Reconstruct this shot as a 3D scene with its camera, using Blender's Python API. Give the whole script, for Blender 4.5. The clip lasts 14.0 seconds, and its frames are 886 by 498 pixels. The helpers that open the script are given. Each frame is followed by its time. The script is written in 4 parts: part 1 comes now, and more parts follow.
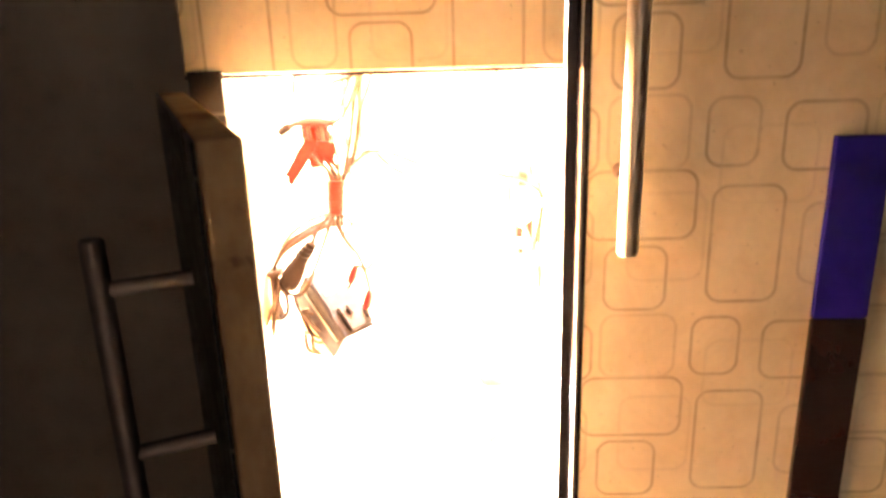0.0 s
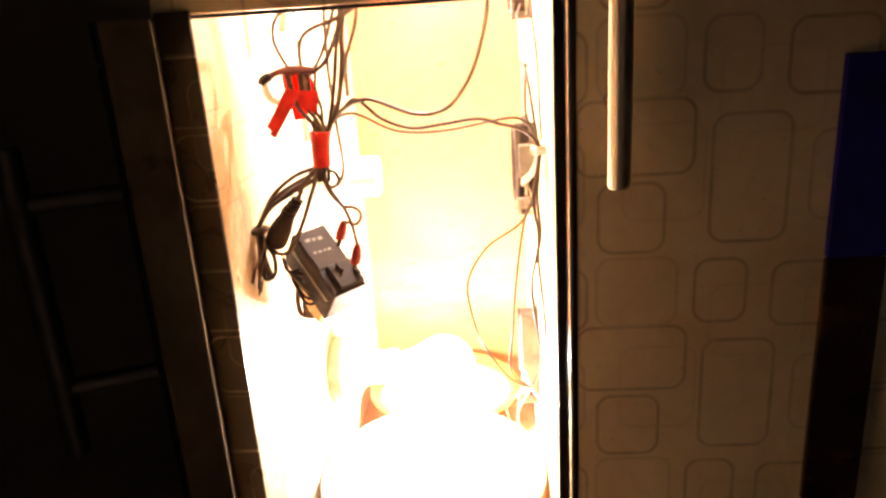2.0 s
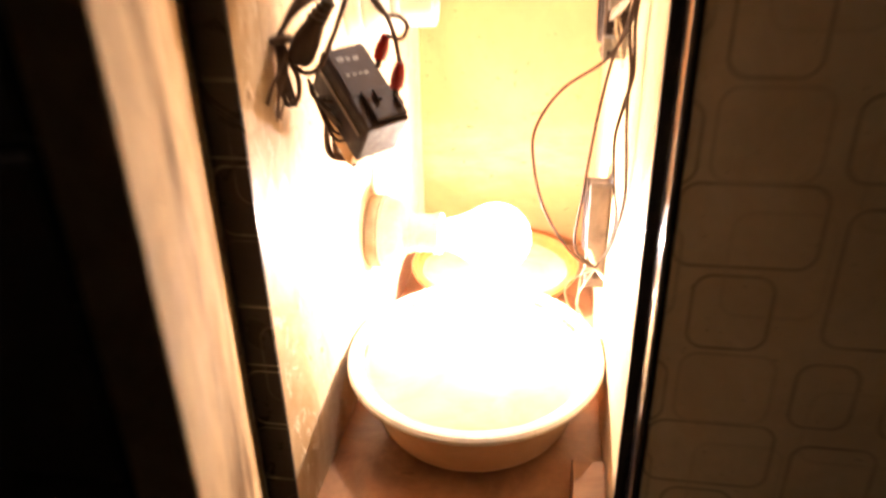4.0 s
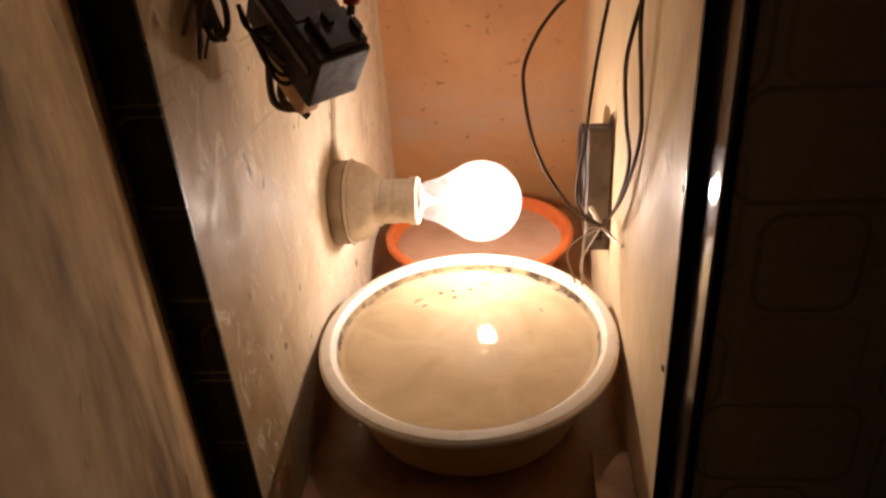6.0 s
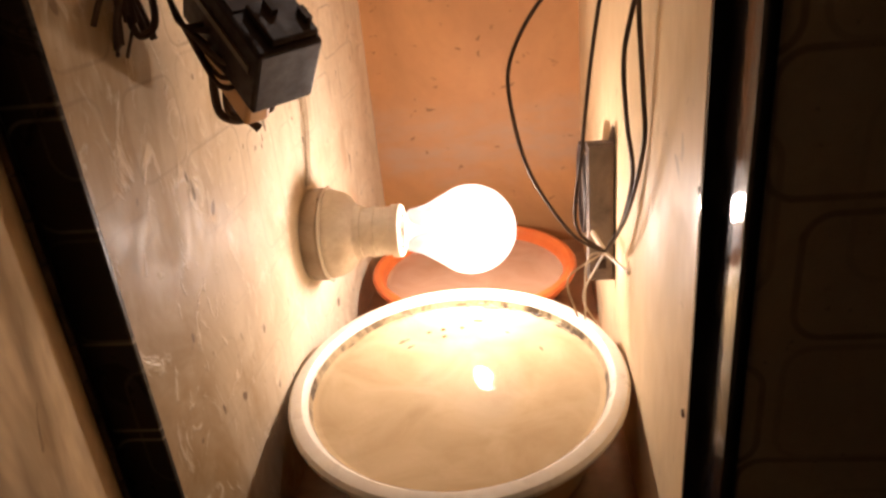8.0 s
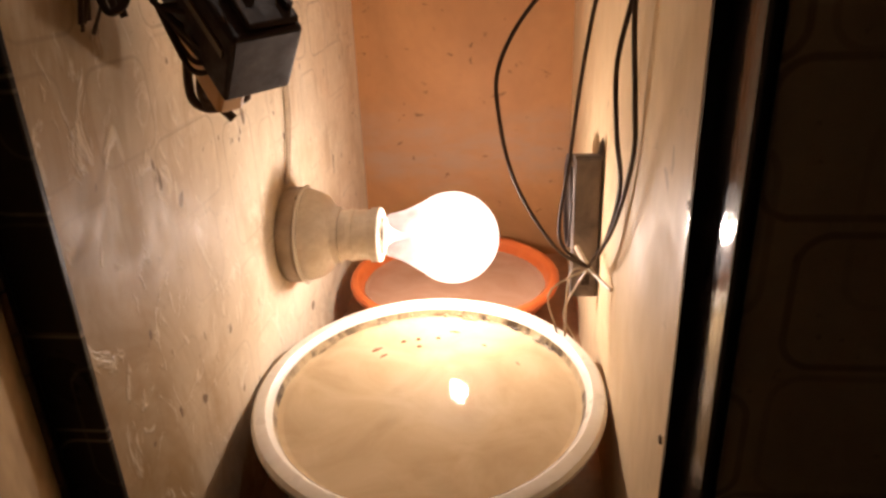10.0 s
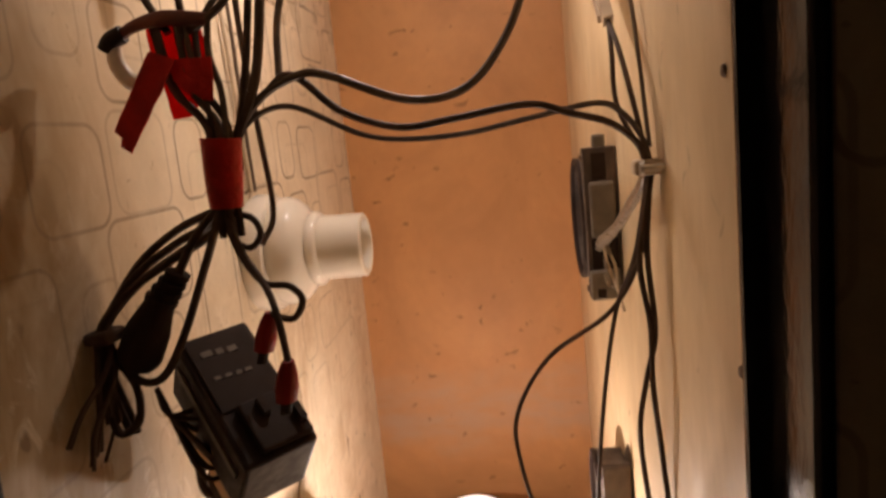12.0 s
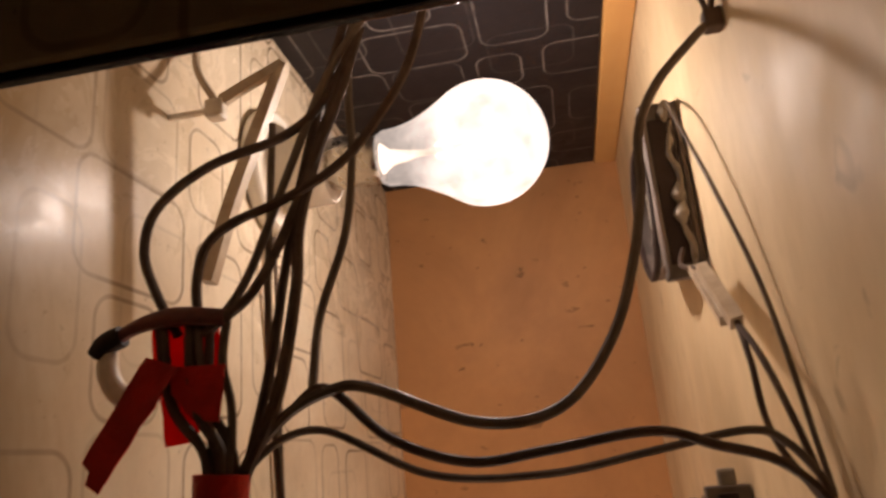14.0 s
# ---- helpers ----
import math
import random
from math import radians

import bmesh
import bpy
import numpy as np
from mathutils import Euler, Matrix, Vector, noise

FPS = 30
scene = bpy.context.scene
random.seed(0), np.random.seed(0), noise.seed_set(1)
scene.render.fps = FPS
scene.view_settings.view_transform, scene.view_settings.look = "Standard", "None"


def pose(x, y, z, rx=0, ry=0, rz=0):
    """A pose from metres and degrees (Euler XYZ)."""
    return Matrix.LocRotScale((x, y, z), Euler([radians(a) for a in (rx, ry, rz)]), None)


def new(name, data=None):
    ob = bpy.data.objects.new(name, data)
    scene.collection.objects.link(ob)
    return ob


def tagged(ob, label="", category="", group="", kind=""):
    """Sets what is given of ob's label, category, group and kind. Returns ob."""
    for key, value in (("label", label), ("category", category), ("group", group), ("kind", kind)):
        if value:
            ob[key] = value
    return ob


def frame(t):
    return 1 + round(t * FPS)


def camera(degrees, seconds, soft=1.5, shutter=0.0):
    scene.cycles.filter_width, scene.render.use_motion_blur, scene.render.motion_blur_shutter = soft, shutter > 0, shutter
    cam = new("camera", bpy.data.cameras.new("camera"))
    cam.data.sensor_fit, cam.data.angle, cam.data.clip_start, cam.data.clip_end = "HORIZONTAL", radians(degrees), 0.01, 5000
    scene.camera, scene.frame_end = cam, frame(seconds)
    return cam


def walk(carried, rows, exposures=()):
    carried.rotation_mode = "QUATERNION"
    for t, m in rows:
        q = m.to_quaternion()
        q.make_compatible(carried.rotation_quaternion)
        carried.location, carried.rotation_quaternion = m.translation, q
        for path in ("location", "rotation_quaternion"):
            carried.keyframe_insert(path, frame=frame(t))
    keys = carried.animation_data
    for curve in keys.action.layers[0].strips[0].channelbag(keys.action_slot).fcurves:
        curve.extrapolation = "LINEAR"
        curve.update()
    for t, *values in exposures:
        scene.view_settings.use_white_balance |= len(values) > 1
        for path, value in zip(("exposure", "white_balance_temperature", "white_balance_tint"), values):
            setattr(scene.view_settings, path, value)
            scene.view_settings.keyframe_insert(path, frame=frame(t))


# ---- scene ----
cam = camera(64.23, 14.0, soft=2.7, shutter=0.4)
# seconds, eye (metres), yaw to the left, pitch up, roll
ROWS = [
    (0.0, 0.0390, -0.4103, 0.7351, 1.94, -17.03, 1.76),
    (0.5, 0.0477, -0.3978, 0.7040, 1.63, -18.07, 4.56),
    (1.0, 0.0576, -0.3922, 0.6950, 2.04, -18.25, 3.34),
    (1.5, 0.0579, -0.3963, 0.6950, 4.12, -18.17, 2.74),
    (2.0, 0.0625, -0.3954, 0.7007, 4.46, -17.38, 3.71),
    (2.5, 0.0610, -0.3968, 0.7010, 6.30, -17.11, 4.04),
    (3.0, 0.0635, -0.3938, 0.6981, 7.24, -18.13, 5.07),
    (3.5, 0.0656, -0.3817, 0.6718, 8.75, -25.05, 3.74),
    (4.0, 0.0527, -0.3182, 0.6416, 9.47, -25.97, 1.31),
    (4.2, 0.0474, -0.2682, 0.6089, 8.75, -28.79, 2.57),
    (6.5, 0.0359, -0.2505, 0.5990, 7.04, -27.61, 4.17),
    (7.0, 0.0371, -0.2794, 0.6059, 9.12, -28.28, 2.70),
    (7.5, 0.0434, -0.2153, 0.5749, 7.74, -25.02, 5.96),
    (10.0, 0.0474, -0.1959, 0.5609, 6.27, -23.35, 2.24),
    (10.5, 0.0494, -0.1716, 0.5925, 6.30, -22.88, 0.26),
    (11.0, 0.0455, -0.1990, 0.6179, 5.35, -19.22, -0.38),
    (11.5, 0.0371, -0.1709, 0.6435, 9.63, -14.67, 2.84),
    (12.0, 0.0469, -0.1669, 0.6340, 6.18, -9.05, 5.70),
    (12.5, 0.0403, -0.1439, 0.5998, 9.46, 4.07, 9.67),
    (12.8, 0.0385, -0.1355, 0.6080, 7.40, 9.20, 9.90),
    (13.0, 0.0444, -0.1257, 0.6176, 7.02, 14.17, 7.60),
    (13.5, 0.0445, -0.1017, 0.6379, 7.10, 18.49, 4.89),
    (14.0, 0.0359, -0.1014, 0.6390, 8.95, 16.71, 5.10),
]
EXPOSURES = [
    (0.0, 7.0), (0.5, 5.45), (1.0, 4.85), (1.5, 4.2), (2.0, 3.75), (2.5, 3.28), (3.0, 2.88), (3.5, 3.4), (4.0, 2.9), (4.2, 2.7), (5.2, 0.8), (6.3, -0.12), (7.0, 0.12), (7.5, 0.4), (10.0, 0.0), (10.5, -0.08), (11.0, -0.02), (12.0, -0.02), (12.5, -0.06), (13.0, -0.20), (14.0, -0.4),
]


def carried(x, y, z, yaw, pitch, roll):
    return pose(x, y, z, 0, 0, yaw) @ pose(0, 0, 0, 90 + pitch) @ pose(0, 0, 0, 0, 0, -roll)


walk(cam, [(r[0], carried(*r[1:])) for r in ROWS], EXPOSURES)

# ---- world ----
world = bpy.data.worlds.new("world")
scene.world = world
world.use_nodes = True
world.node_tree.nodes["Background"].inputs[0].default_value = (0.10, 0.07, 0.05, 1)
world.node_tree.nodes["Background"].inputs[1].default_value = 0.004

WARM = (1.0, 0.815, 0.72)      # tint of the incandescent bulbs
UNIT = 1.12                   # metres in one unit of the plan below

# ---- plan (units of UNIT metres) ----
XL, XR, YB = -0.0890, 0.0890, 0.415        # inner faces of the compartment
FLOOR, SILL_TOP, CEIL = 0.240, 0.637, 0.777
RIM = 0.298

# ---- materials ----


class Mat:
    """A small helper round a node material."""

    def __init__(self, name, rough=0.5, metal=0.0, spec=0.5):
        self.m = bpy.data.materials.new(name)
        self.m.use_nodes = True
        self.t = self.m.node_tree
        self.b = self.t.nodes["Principled BSDF"]
        self.b.inputs["Roughness"].default_value = rough
        self.b.inputs["Metallic"].default_value = metal
        self.b.inputs["Specular IOR Level"].default_value = spec
        self.co = self.t.nodes.new("ShaderNodeTexCoord").outputs["Object"]

    def link(self, a, b):
        self.t.links.new(a, b)

    def math(self, op, a, b=None, c=None):
        n = self.t.nodes.new("ShaderNodeMath")
        n.operation = op
        for i, v in enumerate((a, b, c)):
            if v is None:
                continue
            if isinstance(v, (int, float)):
                n.inputs[i].default_value = v
            else:
                self.link(v, n.inputs[i])
        return n.outputs[0]

    def noise(self, scale, detail=4.0, rough=0.6, stretch=(1, 1, 1), distort=0.0):
        mp = self.t.nodes.new("ShaderNodeMapping")
        mp.inputs["Scale"].default_value = stretch
        self.link(self.co, mp.inputs["Vector"])
        n = self.t.nodes.new("ShaderNodeTexNoise")
        n.inputs["Scale"].default_value = scale
        n.inputs["Detail"].default_value = detail
        n.inputs["Roughness"].default_value = rough
        n.inputs["Distortion"].default_value = distort
        self.link(mp.outputs[0], n.inputs["Vector"])
        return n.outputs["Fac"]

    def ramp(self, fac, lo, hi, a=0.0, b=1.0):
        n = self.t.nodes.new("ShaderNodeMapRange")
        n.inputs["From Min"].default_value, n.inputs["From Max"].default_value = lo, hi
        n.inputs["To Min"].default_value, n.inputs["To Max"].default_value = a, b
        self.link(fac, n.inputs["Value"])
        return n.outputs[0]

    def mix(self, fac, a, b):
        n = self.t.nodes.new("ShaderNodeMix")
        n.data_type = "RGBA"
        if isinstance(fac, (int, float)):
            n.inputs["Factor"].default_value = fac
        else:
            self.link(fac, n.inputs["Factor"])
        for v, s in ((a, n.inputs[6]), (b, n.inputs[7])):
            if isinstance(v, tuple):
                s.default_value = (*v, 1)
            else:
                self.link(v, s)
        return n.outputs[2]

    def color(self, c):
        if isinstance(c, tuple):
            self.b.inputs["Base Color"].default_value = (*c, 1)
        else:
            self.link(c, self.b.inputs["Base Color"])
        return self

    def rough(self, v):
        self.link(v, self.b.inputs["Roughness"])
        return self

    def bump(self, h, strength=0.2, dist=0.001):
        n = self.t.nodes.new("ShaderNodeBump")
        n.inputs["Strength"].default_value, n.inputs["Distance"].default_value = strength, dist
        self.link(h, n.inputs["Height"])
        self.link(n.outputs[0], self.b.inputs["Normal"])
        return self

    def sdf(self, u, v, rects, pu, pv, width):
        """A mask of the outlines of rounded rectangles, repeated every pu by pv."""
        total = None
        for cu, cv, hu, hv, weight in rects:
            r = 0.0075
            du = self.math("ABSOLUTE", self.math("WRAP", self.math("SUBTRACT", u, cu), pu / 2, -pu / 2))
            dv = self.math("ABSOLUTE", self.math("WRAP", self.math("SUBTRACT", v, cv), pv / 2, -pv / 2))
            qu, qv = self.math("SUBTRACT", du, hu - r), self.math("SUBTRACT", dv, hv - r)
            mu, mv = self.math("MAXIMUM", qu, 0.0), self.math("MAXIMUM", qv, 0.0)
            out = self.math("SQRT", self.math("ADD", self.math("MULTIPLY", mu, mu), self.math("MULTIPLY", mv, mv)))
            ins = self.math("MINIMUM", self.math("MAXIMUM", qu, qv), 0.0)
            d = self.math("ABSOLUTE", self.math("SUBTRACT", self.math("ADD", out, ins), r))
            line = self.math("MULTIPLY", self.ramp(d, width * 0.45, width, 1.0, 0.0), weight)
            total = line if total is None else self.math("MAXIMUM", total, line)
        return total


# the laminate's printed figure: outlines of rounded rectangles (centre, half sizes, weight)
FIGURE = [
    (0.1217, 0.5719, 0.0268, 0.0172, 1.0), (0.1205, 0.5338, 0.0155, 0.0169, 1.0), (0.1236, 0.4962, 0.0193, 0.0176, 0.45),
    (0.1636, 0.6071, 0.0122, 0.0162, 0.9), (0.1742, 0.5507, 0.0174, 0.0301, 1.0), (0.2068, 0.6043, 0.0188, 0.0162, 1.0),
    (0.2129, 0.5507, 0.0113, 0.0207, 0.6), (0.1349, 0.5554, 0.0188, 0.0226, 0.25), (0.1819, 0.5912, 0.0226, 0.0188, 0.22),
]


def laminate(name, base, ink, plane, rough, stain, shift=(0.0, 0.0), worn=0.5, amount=1.0, width=0.0011, scuffed=0.0, spec=0.17):
    m = Mat(name, rough, 0, spec)
    sep = m.t.nodes.new("ShaderNodeSeparateXYZ")
    m.link(m.co, sep.inputs[0])
    u, v = (sep.outputs["XYZ".index(c)] for c in plane)
    u, v = m.math("ADD", u, shift[0]), m.math("ADD", v, shift[1])
    lines = m.sdf(u, v, FIGURE, 0.126, 0.1114, width)
    wear = m.ramp(m.noise(38, 3), 0.35, 0.65, 1.0 - worn, 1.0)
    soil = m.ramp(m.noise(14, 6, 0.65, distort=0.6), 0.45, 0.75)
    fine = m.ramp(m.noise(160, 3), 0.35, 0.65, 0.0, 0.35)
    ground = m.mix(m.math("MULTIPLY", soil, stain), base, tuple(c * k for c, k in zip(base, (0.62, 0.52, 0.40))))
    ground = m.mix(m.math("MULTIPLY", fine, stain), ground, tuple(c * 0.72 for c in base))
    smear = m.ramp(m.noise(13, 6, 0.7, (1, 1, 0.8), 0.8), 0.50, 0.72)
    ground = m.mix(m.math("MULTIPLY", smear, 0.6 * stain), ground, tuple(c * k for c, k in zip(base, (0.55, 0.45, 0.32))))
    specks = m.ramp(m.noise(330, 2, 0.4), 0.70, 0.76)
    ground = m.mix(m.math("MULTIPLY", specks, 0.5 * stain), ground, (0.10, 0.06, 0.03))
    gloss = m.ramp(m.noise(34, 6, 0.7, distort=1.2), 0.3, 0.7, rough * 0.7, rough * 1.4)
    relief = m.math("MULTIPLY", m.noise(120, 4), 1.0)
    if scuffed:
        # the print has worn off low down and towards the opening; scuffs and brown splashes stay
        wear = m.math("MULTIPLY", wear, m.ramp(v, 0.44, 0.58, 0.20, 1.0))
        wear = m.math("MULTIPLY", wear, m.ramp(u, 0.07, 0.17, 0.50, 1.0))
        low = m.ramp(v, 0.50, 0.62, 1.0, 0.0)
        splash = m.ramp(m.noise(17, 5, 0.65, (1, 1, 0.6), 0.6), 0.50, 0.66)
        ground = m.mix(m.math("MULTIPLY", m.math("MULTIPLY", splash, low), 0.62 * scuffed), ground, tuple(c * k for c, k in zip(base, (0.56, 0.42, 0.27))))
        # brown grime plus the bulbs' falloff towards the opening, painted into the colour
        front_grime_shade = m.math("MULTIPLY", m.ramp(m.noise(13, 5, 0.7, (1, 1, 0.5), 1.0), 0.34, 0.60, 0.40, 1.0), m.ramp(u, 0.065, 0.145, 1.0, 0.0))
        ground = m.mix(front_grime_shade, ground, tuple(c * k for c, k in zip(base, (0.44, 0.34, 0.22))))
        smudge = m.ramp(m.noise(80, 4, 0.62, (1, 0.9, 0.5), 1.6), 0.57, 0.69)
        scuff = m.math("MULTIPLY", smudge, low)
        ground = m.mix(m.math("MULTIPLY", scuff, 0.55 * scuffed), ground, (0.80, 0.72, 0.58))
        gloss = m.math("MULTIPLY", gloss, m.ramp(v, 0.56, 0.70, 1.45, 0.80))
        gloss = m.math("SUBTRACT", gloss, m.math("MULTIPLY", scuff, 0.24))
        dots = m.ramp(m.noise(120, 2, 0.4, (1, 1, 0.6)), 0.70, 0.74)
        ground = m.mix(m.math("MULTIPLY", m.math("MULTIPLY", dots, low), 0.8 * scuffed), ground, (0.12, 0.07, 0.04))
        relief = m.math("ADD", m.math("MULTIPLY", relief, 0.35), m.math("MULTIPLY", scuff, 1.5))
    m.color(m.mix(m.math("MULTIPLY", m.math("MULTIPLY", lines, wear), amount), ground, ink))
    m.rough(gloss)
    m.bump(relief, 0.16 + 0.20 * scuffed, 0.0008)
    return m.m


def mottled(name, a, b, scale, rough=0.5, metal=0.0, bump=0.15, stretch=(1, 1, 1), spec=0.5, lo=0.35, hi=0.7, flecks=0.0):
    m = Mat(name, rough, metal, spec)
    big = m.ramp(m.noise(scale, 5, 0.6, stretch, 0.4), lo, hi)
    small = m.ramp(m.noise(scale * 9, 3, 0.6, stretch), 0.35, 0.65, 0.0, 0.3)
    tone = m.mix(m.math("MAXIMUM", big, small), a, b)
    if flecks:
        marks = m.math("MULTIPLY", m.ramp(m.noise(70, 2, 0.5, distort=0.8), 0.69, 0.76), flecks)
        tone = m.mix(marks, tone, tuple(c * 0.25 for c in b))
        pale = m.math("MULTIPLY", m.ramp(m.noise(6, 4, 0.6, distort=1.0), 0.60, 0.80), flecks * 0.5)
        tone = m.mix(pale, tone, tuple(min(c * 1.5 + 0.05, 0.8) for c in a))
    m.color(tone)
    m.rough(m.ramp(m.noise(scale * 3, 3), 0.3, 0.7, max(rough * 0.8, 0.02), min(rough * 1.3, 1)))
    if bump:
        m.bump(m.noise(scale * 8, 4, 0.6, stretch), bump, 0.0008)
    return m.m


CREAM = (0.74, 0.65, 0.50)
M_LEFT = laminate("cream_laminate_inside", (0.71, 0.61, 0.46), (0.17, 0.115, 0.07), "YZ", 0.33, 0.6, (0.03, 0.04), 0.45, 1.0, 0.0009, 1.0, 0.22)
M_FRONT = laminate("cream_laminate_front", (0.72, 0.62, 0.46), (0.25, 0.19, 0.13), "XZ", 0.42, 0.5, (0, 0), 0.5, 0.66, 0.0012)
M_BLACK = laminate("black_laminate_edge", (0.022, 0.018, 0.016), (0.45, 0.38, 0.30), "XZ", 0.30, 0.3, (0.210, -0.0305), 0.8, 0.35, 0.0008)
M_CEIL = laminate("black_laminate_ceiling", (0.016, 0.013, 0.014), (0.34, 0.30, 0.27), "XY", 0.36, 0.3, (0.02, 0.01), 0.8, 0.40, 0.0008)
M_RIGHT = mottled("cream_board", (0.68, 0.53, 0.33), (0.44, 0.31, 0.17), 11, 0.55, 0, 0.20, (1, 1, 0.45), spec=0.3, lo=0.45, hi=0.80, flecks=0.35)
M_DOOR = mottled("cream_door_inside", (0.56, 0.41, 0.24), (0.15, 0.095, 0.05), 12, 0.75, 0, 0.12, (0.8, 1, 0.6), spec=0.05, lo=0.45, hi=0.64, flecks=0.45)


def hardboard(name, a, b, damp):
    """Tan board with brown marks, dark flecks and a tide mark of grey damp low down."""
    m = Mat(name, 0.55, 0, 0.35)
    sep = m.t.nodes.new("ShaderNodeSeparateXYZ")
    m.link(m.co, sep.inputs[0])
    z = m.math("ADD", sep.outputs["Z"], m.ramp(m.noise(16, 4, 0.6), 0.3, 0.7, -0.018, 0.018))
    tone = m.mix(m.ramp(m.noise(7, 6, 0.65, distort=0.8), 0.36, 0.72), a, b)
    tone = m.mix(m.ramp(m.noise(75, 3), 0.35, 0.65, 0.0, 0.25), tone, b)
    band = m.math("MULTIPLY", m.ramp(z, 0.300, 0.325), m.ramp(z, 0.345, 0.385, 1.0, 0.0))
    tone = m.mix(m.math("MULTIPLY", band, m.ramp(m.noise(24, 4, 0.6, (1, 1, 3.0)), 0.35, 0.65, 0.2, 0.75)), tone, damp)
    spots = m.math("MULTIPLY", m.ramp(m.noise(85, 2, 0.4, (1, 1, 1.8), 0.5), 0.70, 0.76), 0.6)
    tone = m.mix(spots, tone, tuple(c * 0.3 for c in b))
    m.color(tone)
    m.bump(m.noise(70, 4), 0.12, 0.0008)
    return m.m


M_BACK = hardboard("tan_hardboard", (0.53, 0.262, 0.102), (0.37, 0.175, 0.068), (0.40, 0.275, 0.19))
M_FLOOR = mottled("brown_board", (0.46, 0.255, 0.14), (0.22, 0.105, 0.055), 22, 0.35, 0, 0.3, lo=0.38, hi=0.66, flecks=0.4)
M_WOOD = mottled("pine", (0.62, 0.36, 0.13), (0.48, 0.25, 0.08), 16, 0.5, 0, 0.15, (1, 0.12, 1))
M_RUBBER = mottled("glossy_black_edge", (0.010, 0.009, 0.010), (0.022, 0.02, 0.02), 40, 0.09, 0, 0.25, (1, 1, 0.5), spec=0.3)
M_HINGE = mottled("brass_hinge", (0.20, 0.13, 0.05), (0.08, 0.05, 0.025), 90, 0.5, 0.25, 0.1)
M_STEEL = mottled("brushed_steel", (0.66, 0.62, 0.56), (0.60, 0.56, 0.50), 30, 0.34, 1.0, 0.0, (1, 1, 0.1))
M_DULL = mottled("dull_steel", (0.32, 0.29, 0.27), (0.24, 0.21, 0.19), 30, 0.5, 1.0, 0.0, (1, 1, 0.1))
M_ROOM = mottled("room_plaster", (0.46, 0.41, 0.35), (0.40, 0.35, 0.29), 3, 0.8, 0, 0.1)
M_PORC = mottled("white_porcelain", (0.80, 0.75, 0.66), (0.74, 0.68, 0.58), 30, 0.12, 0, 0.03)
M_OLDPL = mottled("aged_white_plastic", (0.80, 0.72, 0.60), (0.46, 0.36, 0.24), 34, 0.38, 0, 0.12, lo=0.45, hi=0.85, flecks=0.25)
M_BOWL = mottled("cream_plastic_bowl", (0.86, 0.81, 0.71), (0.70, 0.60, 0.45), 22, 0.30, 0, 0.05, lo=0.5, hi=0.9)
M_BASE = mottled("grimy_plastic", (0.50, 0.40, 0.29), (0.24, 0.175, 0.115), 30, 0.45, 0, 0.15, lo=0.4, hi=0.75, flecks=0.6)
M_BODY = mottled("tan_outer_wall", (0.62, 0.40, 0.23), (0.48, 0.28, 0.15), 22, 0.4, 0, 0.05)
M_SCUM = mottled("scum_line", (0.50, 0.38, 0.22), (0.055, 0.035, 0.018), 55, 0.35, 0, 0.4, (1, 1, 0.4), lo=0.44, hi=0.60)
M_PAN = mottled("orange_plastic", (0.62, 0.15, 0.035), (0.50, 0.105, 0.025), 30, 0.35, 0, 0.05)
M_WIRE = mottled("black_cable", (0.062, 0.038, 0.027), (0.115, 0.076, 0.054), 90, 0.62, 0, 0.1, spec=0.18)
M_GREY = mottled("grey_cable", (0.16, 0.12, 0.09), (0.09, 0.066, 0.05), 100, 0.55, 0, 0.1, spec=0.2)
M_PALE = mottled("white_cable", (0.62, 0.52, 0.38), (0.42, 0.32, 0.22), 80, 0.45, 0, 0.1)
def thin(material, share):
    """Lets a share of the light through a thin sheet, in the sheet's own colour."""
    t = material.node_tree
    b, out = t.nodes["Principled BSDF"], t.nodes["Material Output"]
    through_light, blend = t.nodes.new("ShaderNodeBsdfTranslucent"), t.nodes.new("ShaderNodeMixShader")
    t.links.new(b.inputs["Base Color"].links[0].from_socket, through_light.inputs[0])
    blend.inputs[0].default_value = share
    t.links.new(b.outputs[0], blend.inputs[1])
    t.links.new(through_light.outputs[0], blend.inputs[2])
    t.links.new(blend.outputs[0], out.inputs[0])
    return material


M_RED = mottled("red_sleeve", (0.36, 0.012, 0.012), (0.20, 0.009, 0.009), 70, 0.4, 0, 0.15, spec=0.3)
M_TAPE = mottled("crumpled_red_tape", (0.62, 0.020, 0.012), (0.30, 0.010, 0.007), 60, 0.35, 0, 0.9, spec=0.25)
M_FILM = thin(mottled("thin_red_tape", (0.80, 0.030, 0.015), (0.60, 0.020, 0.010), 60, 0.35, 0, 0.7, spec=0.25), 0.55)
M_GRIMY = mottled("grimy_red_tape", (0.19, 0.045, 0.034), (0.085, 0.040, 0.032), 55, 0.5, 0, 0.6, spec=0.25)
M_CASE = mottled("dark_plastic_case", (0.024, 0.0145, 0.0118), (0.046, 0.029, 0.023), 70, 0.55, 0, 0.12, spec=0.18)
M_LABEL = mottled("grey_label", (0.048, 0.031, 0.024), (0.034, 0.022, 0.018), 60, 0.55, 0, 0.1, spec=0.12)
M_INK = mottled("pale_print", (0.17, 0.13, 0.095), (0.11, 0.085, 0.065), 300, 0.5, 0, 0.0)
M_FAN = mottled("dusty_grey_fan", (0.19, 0.142, 0.115), (0.055, 0.042, 0.036), 42, 0.65, 0, 0.4)
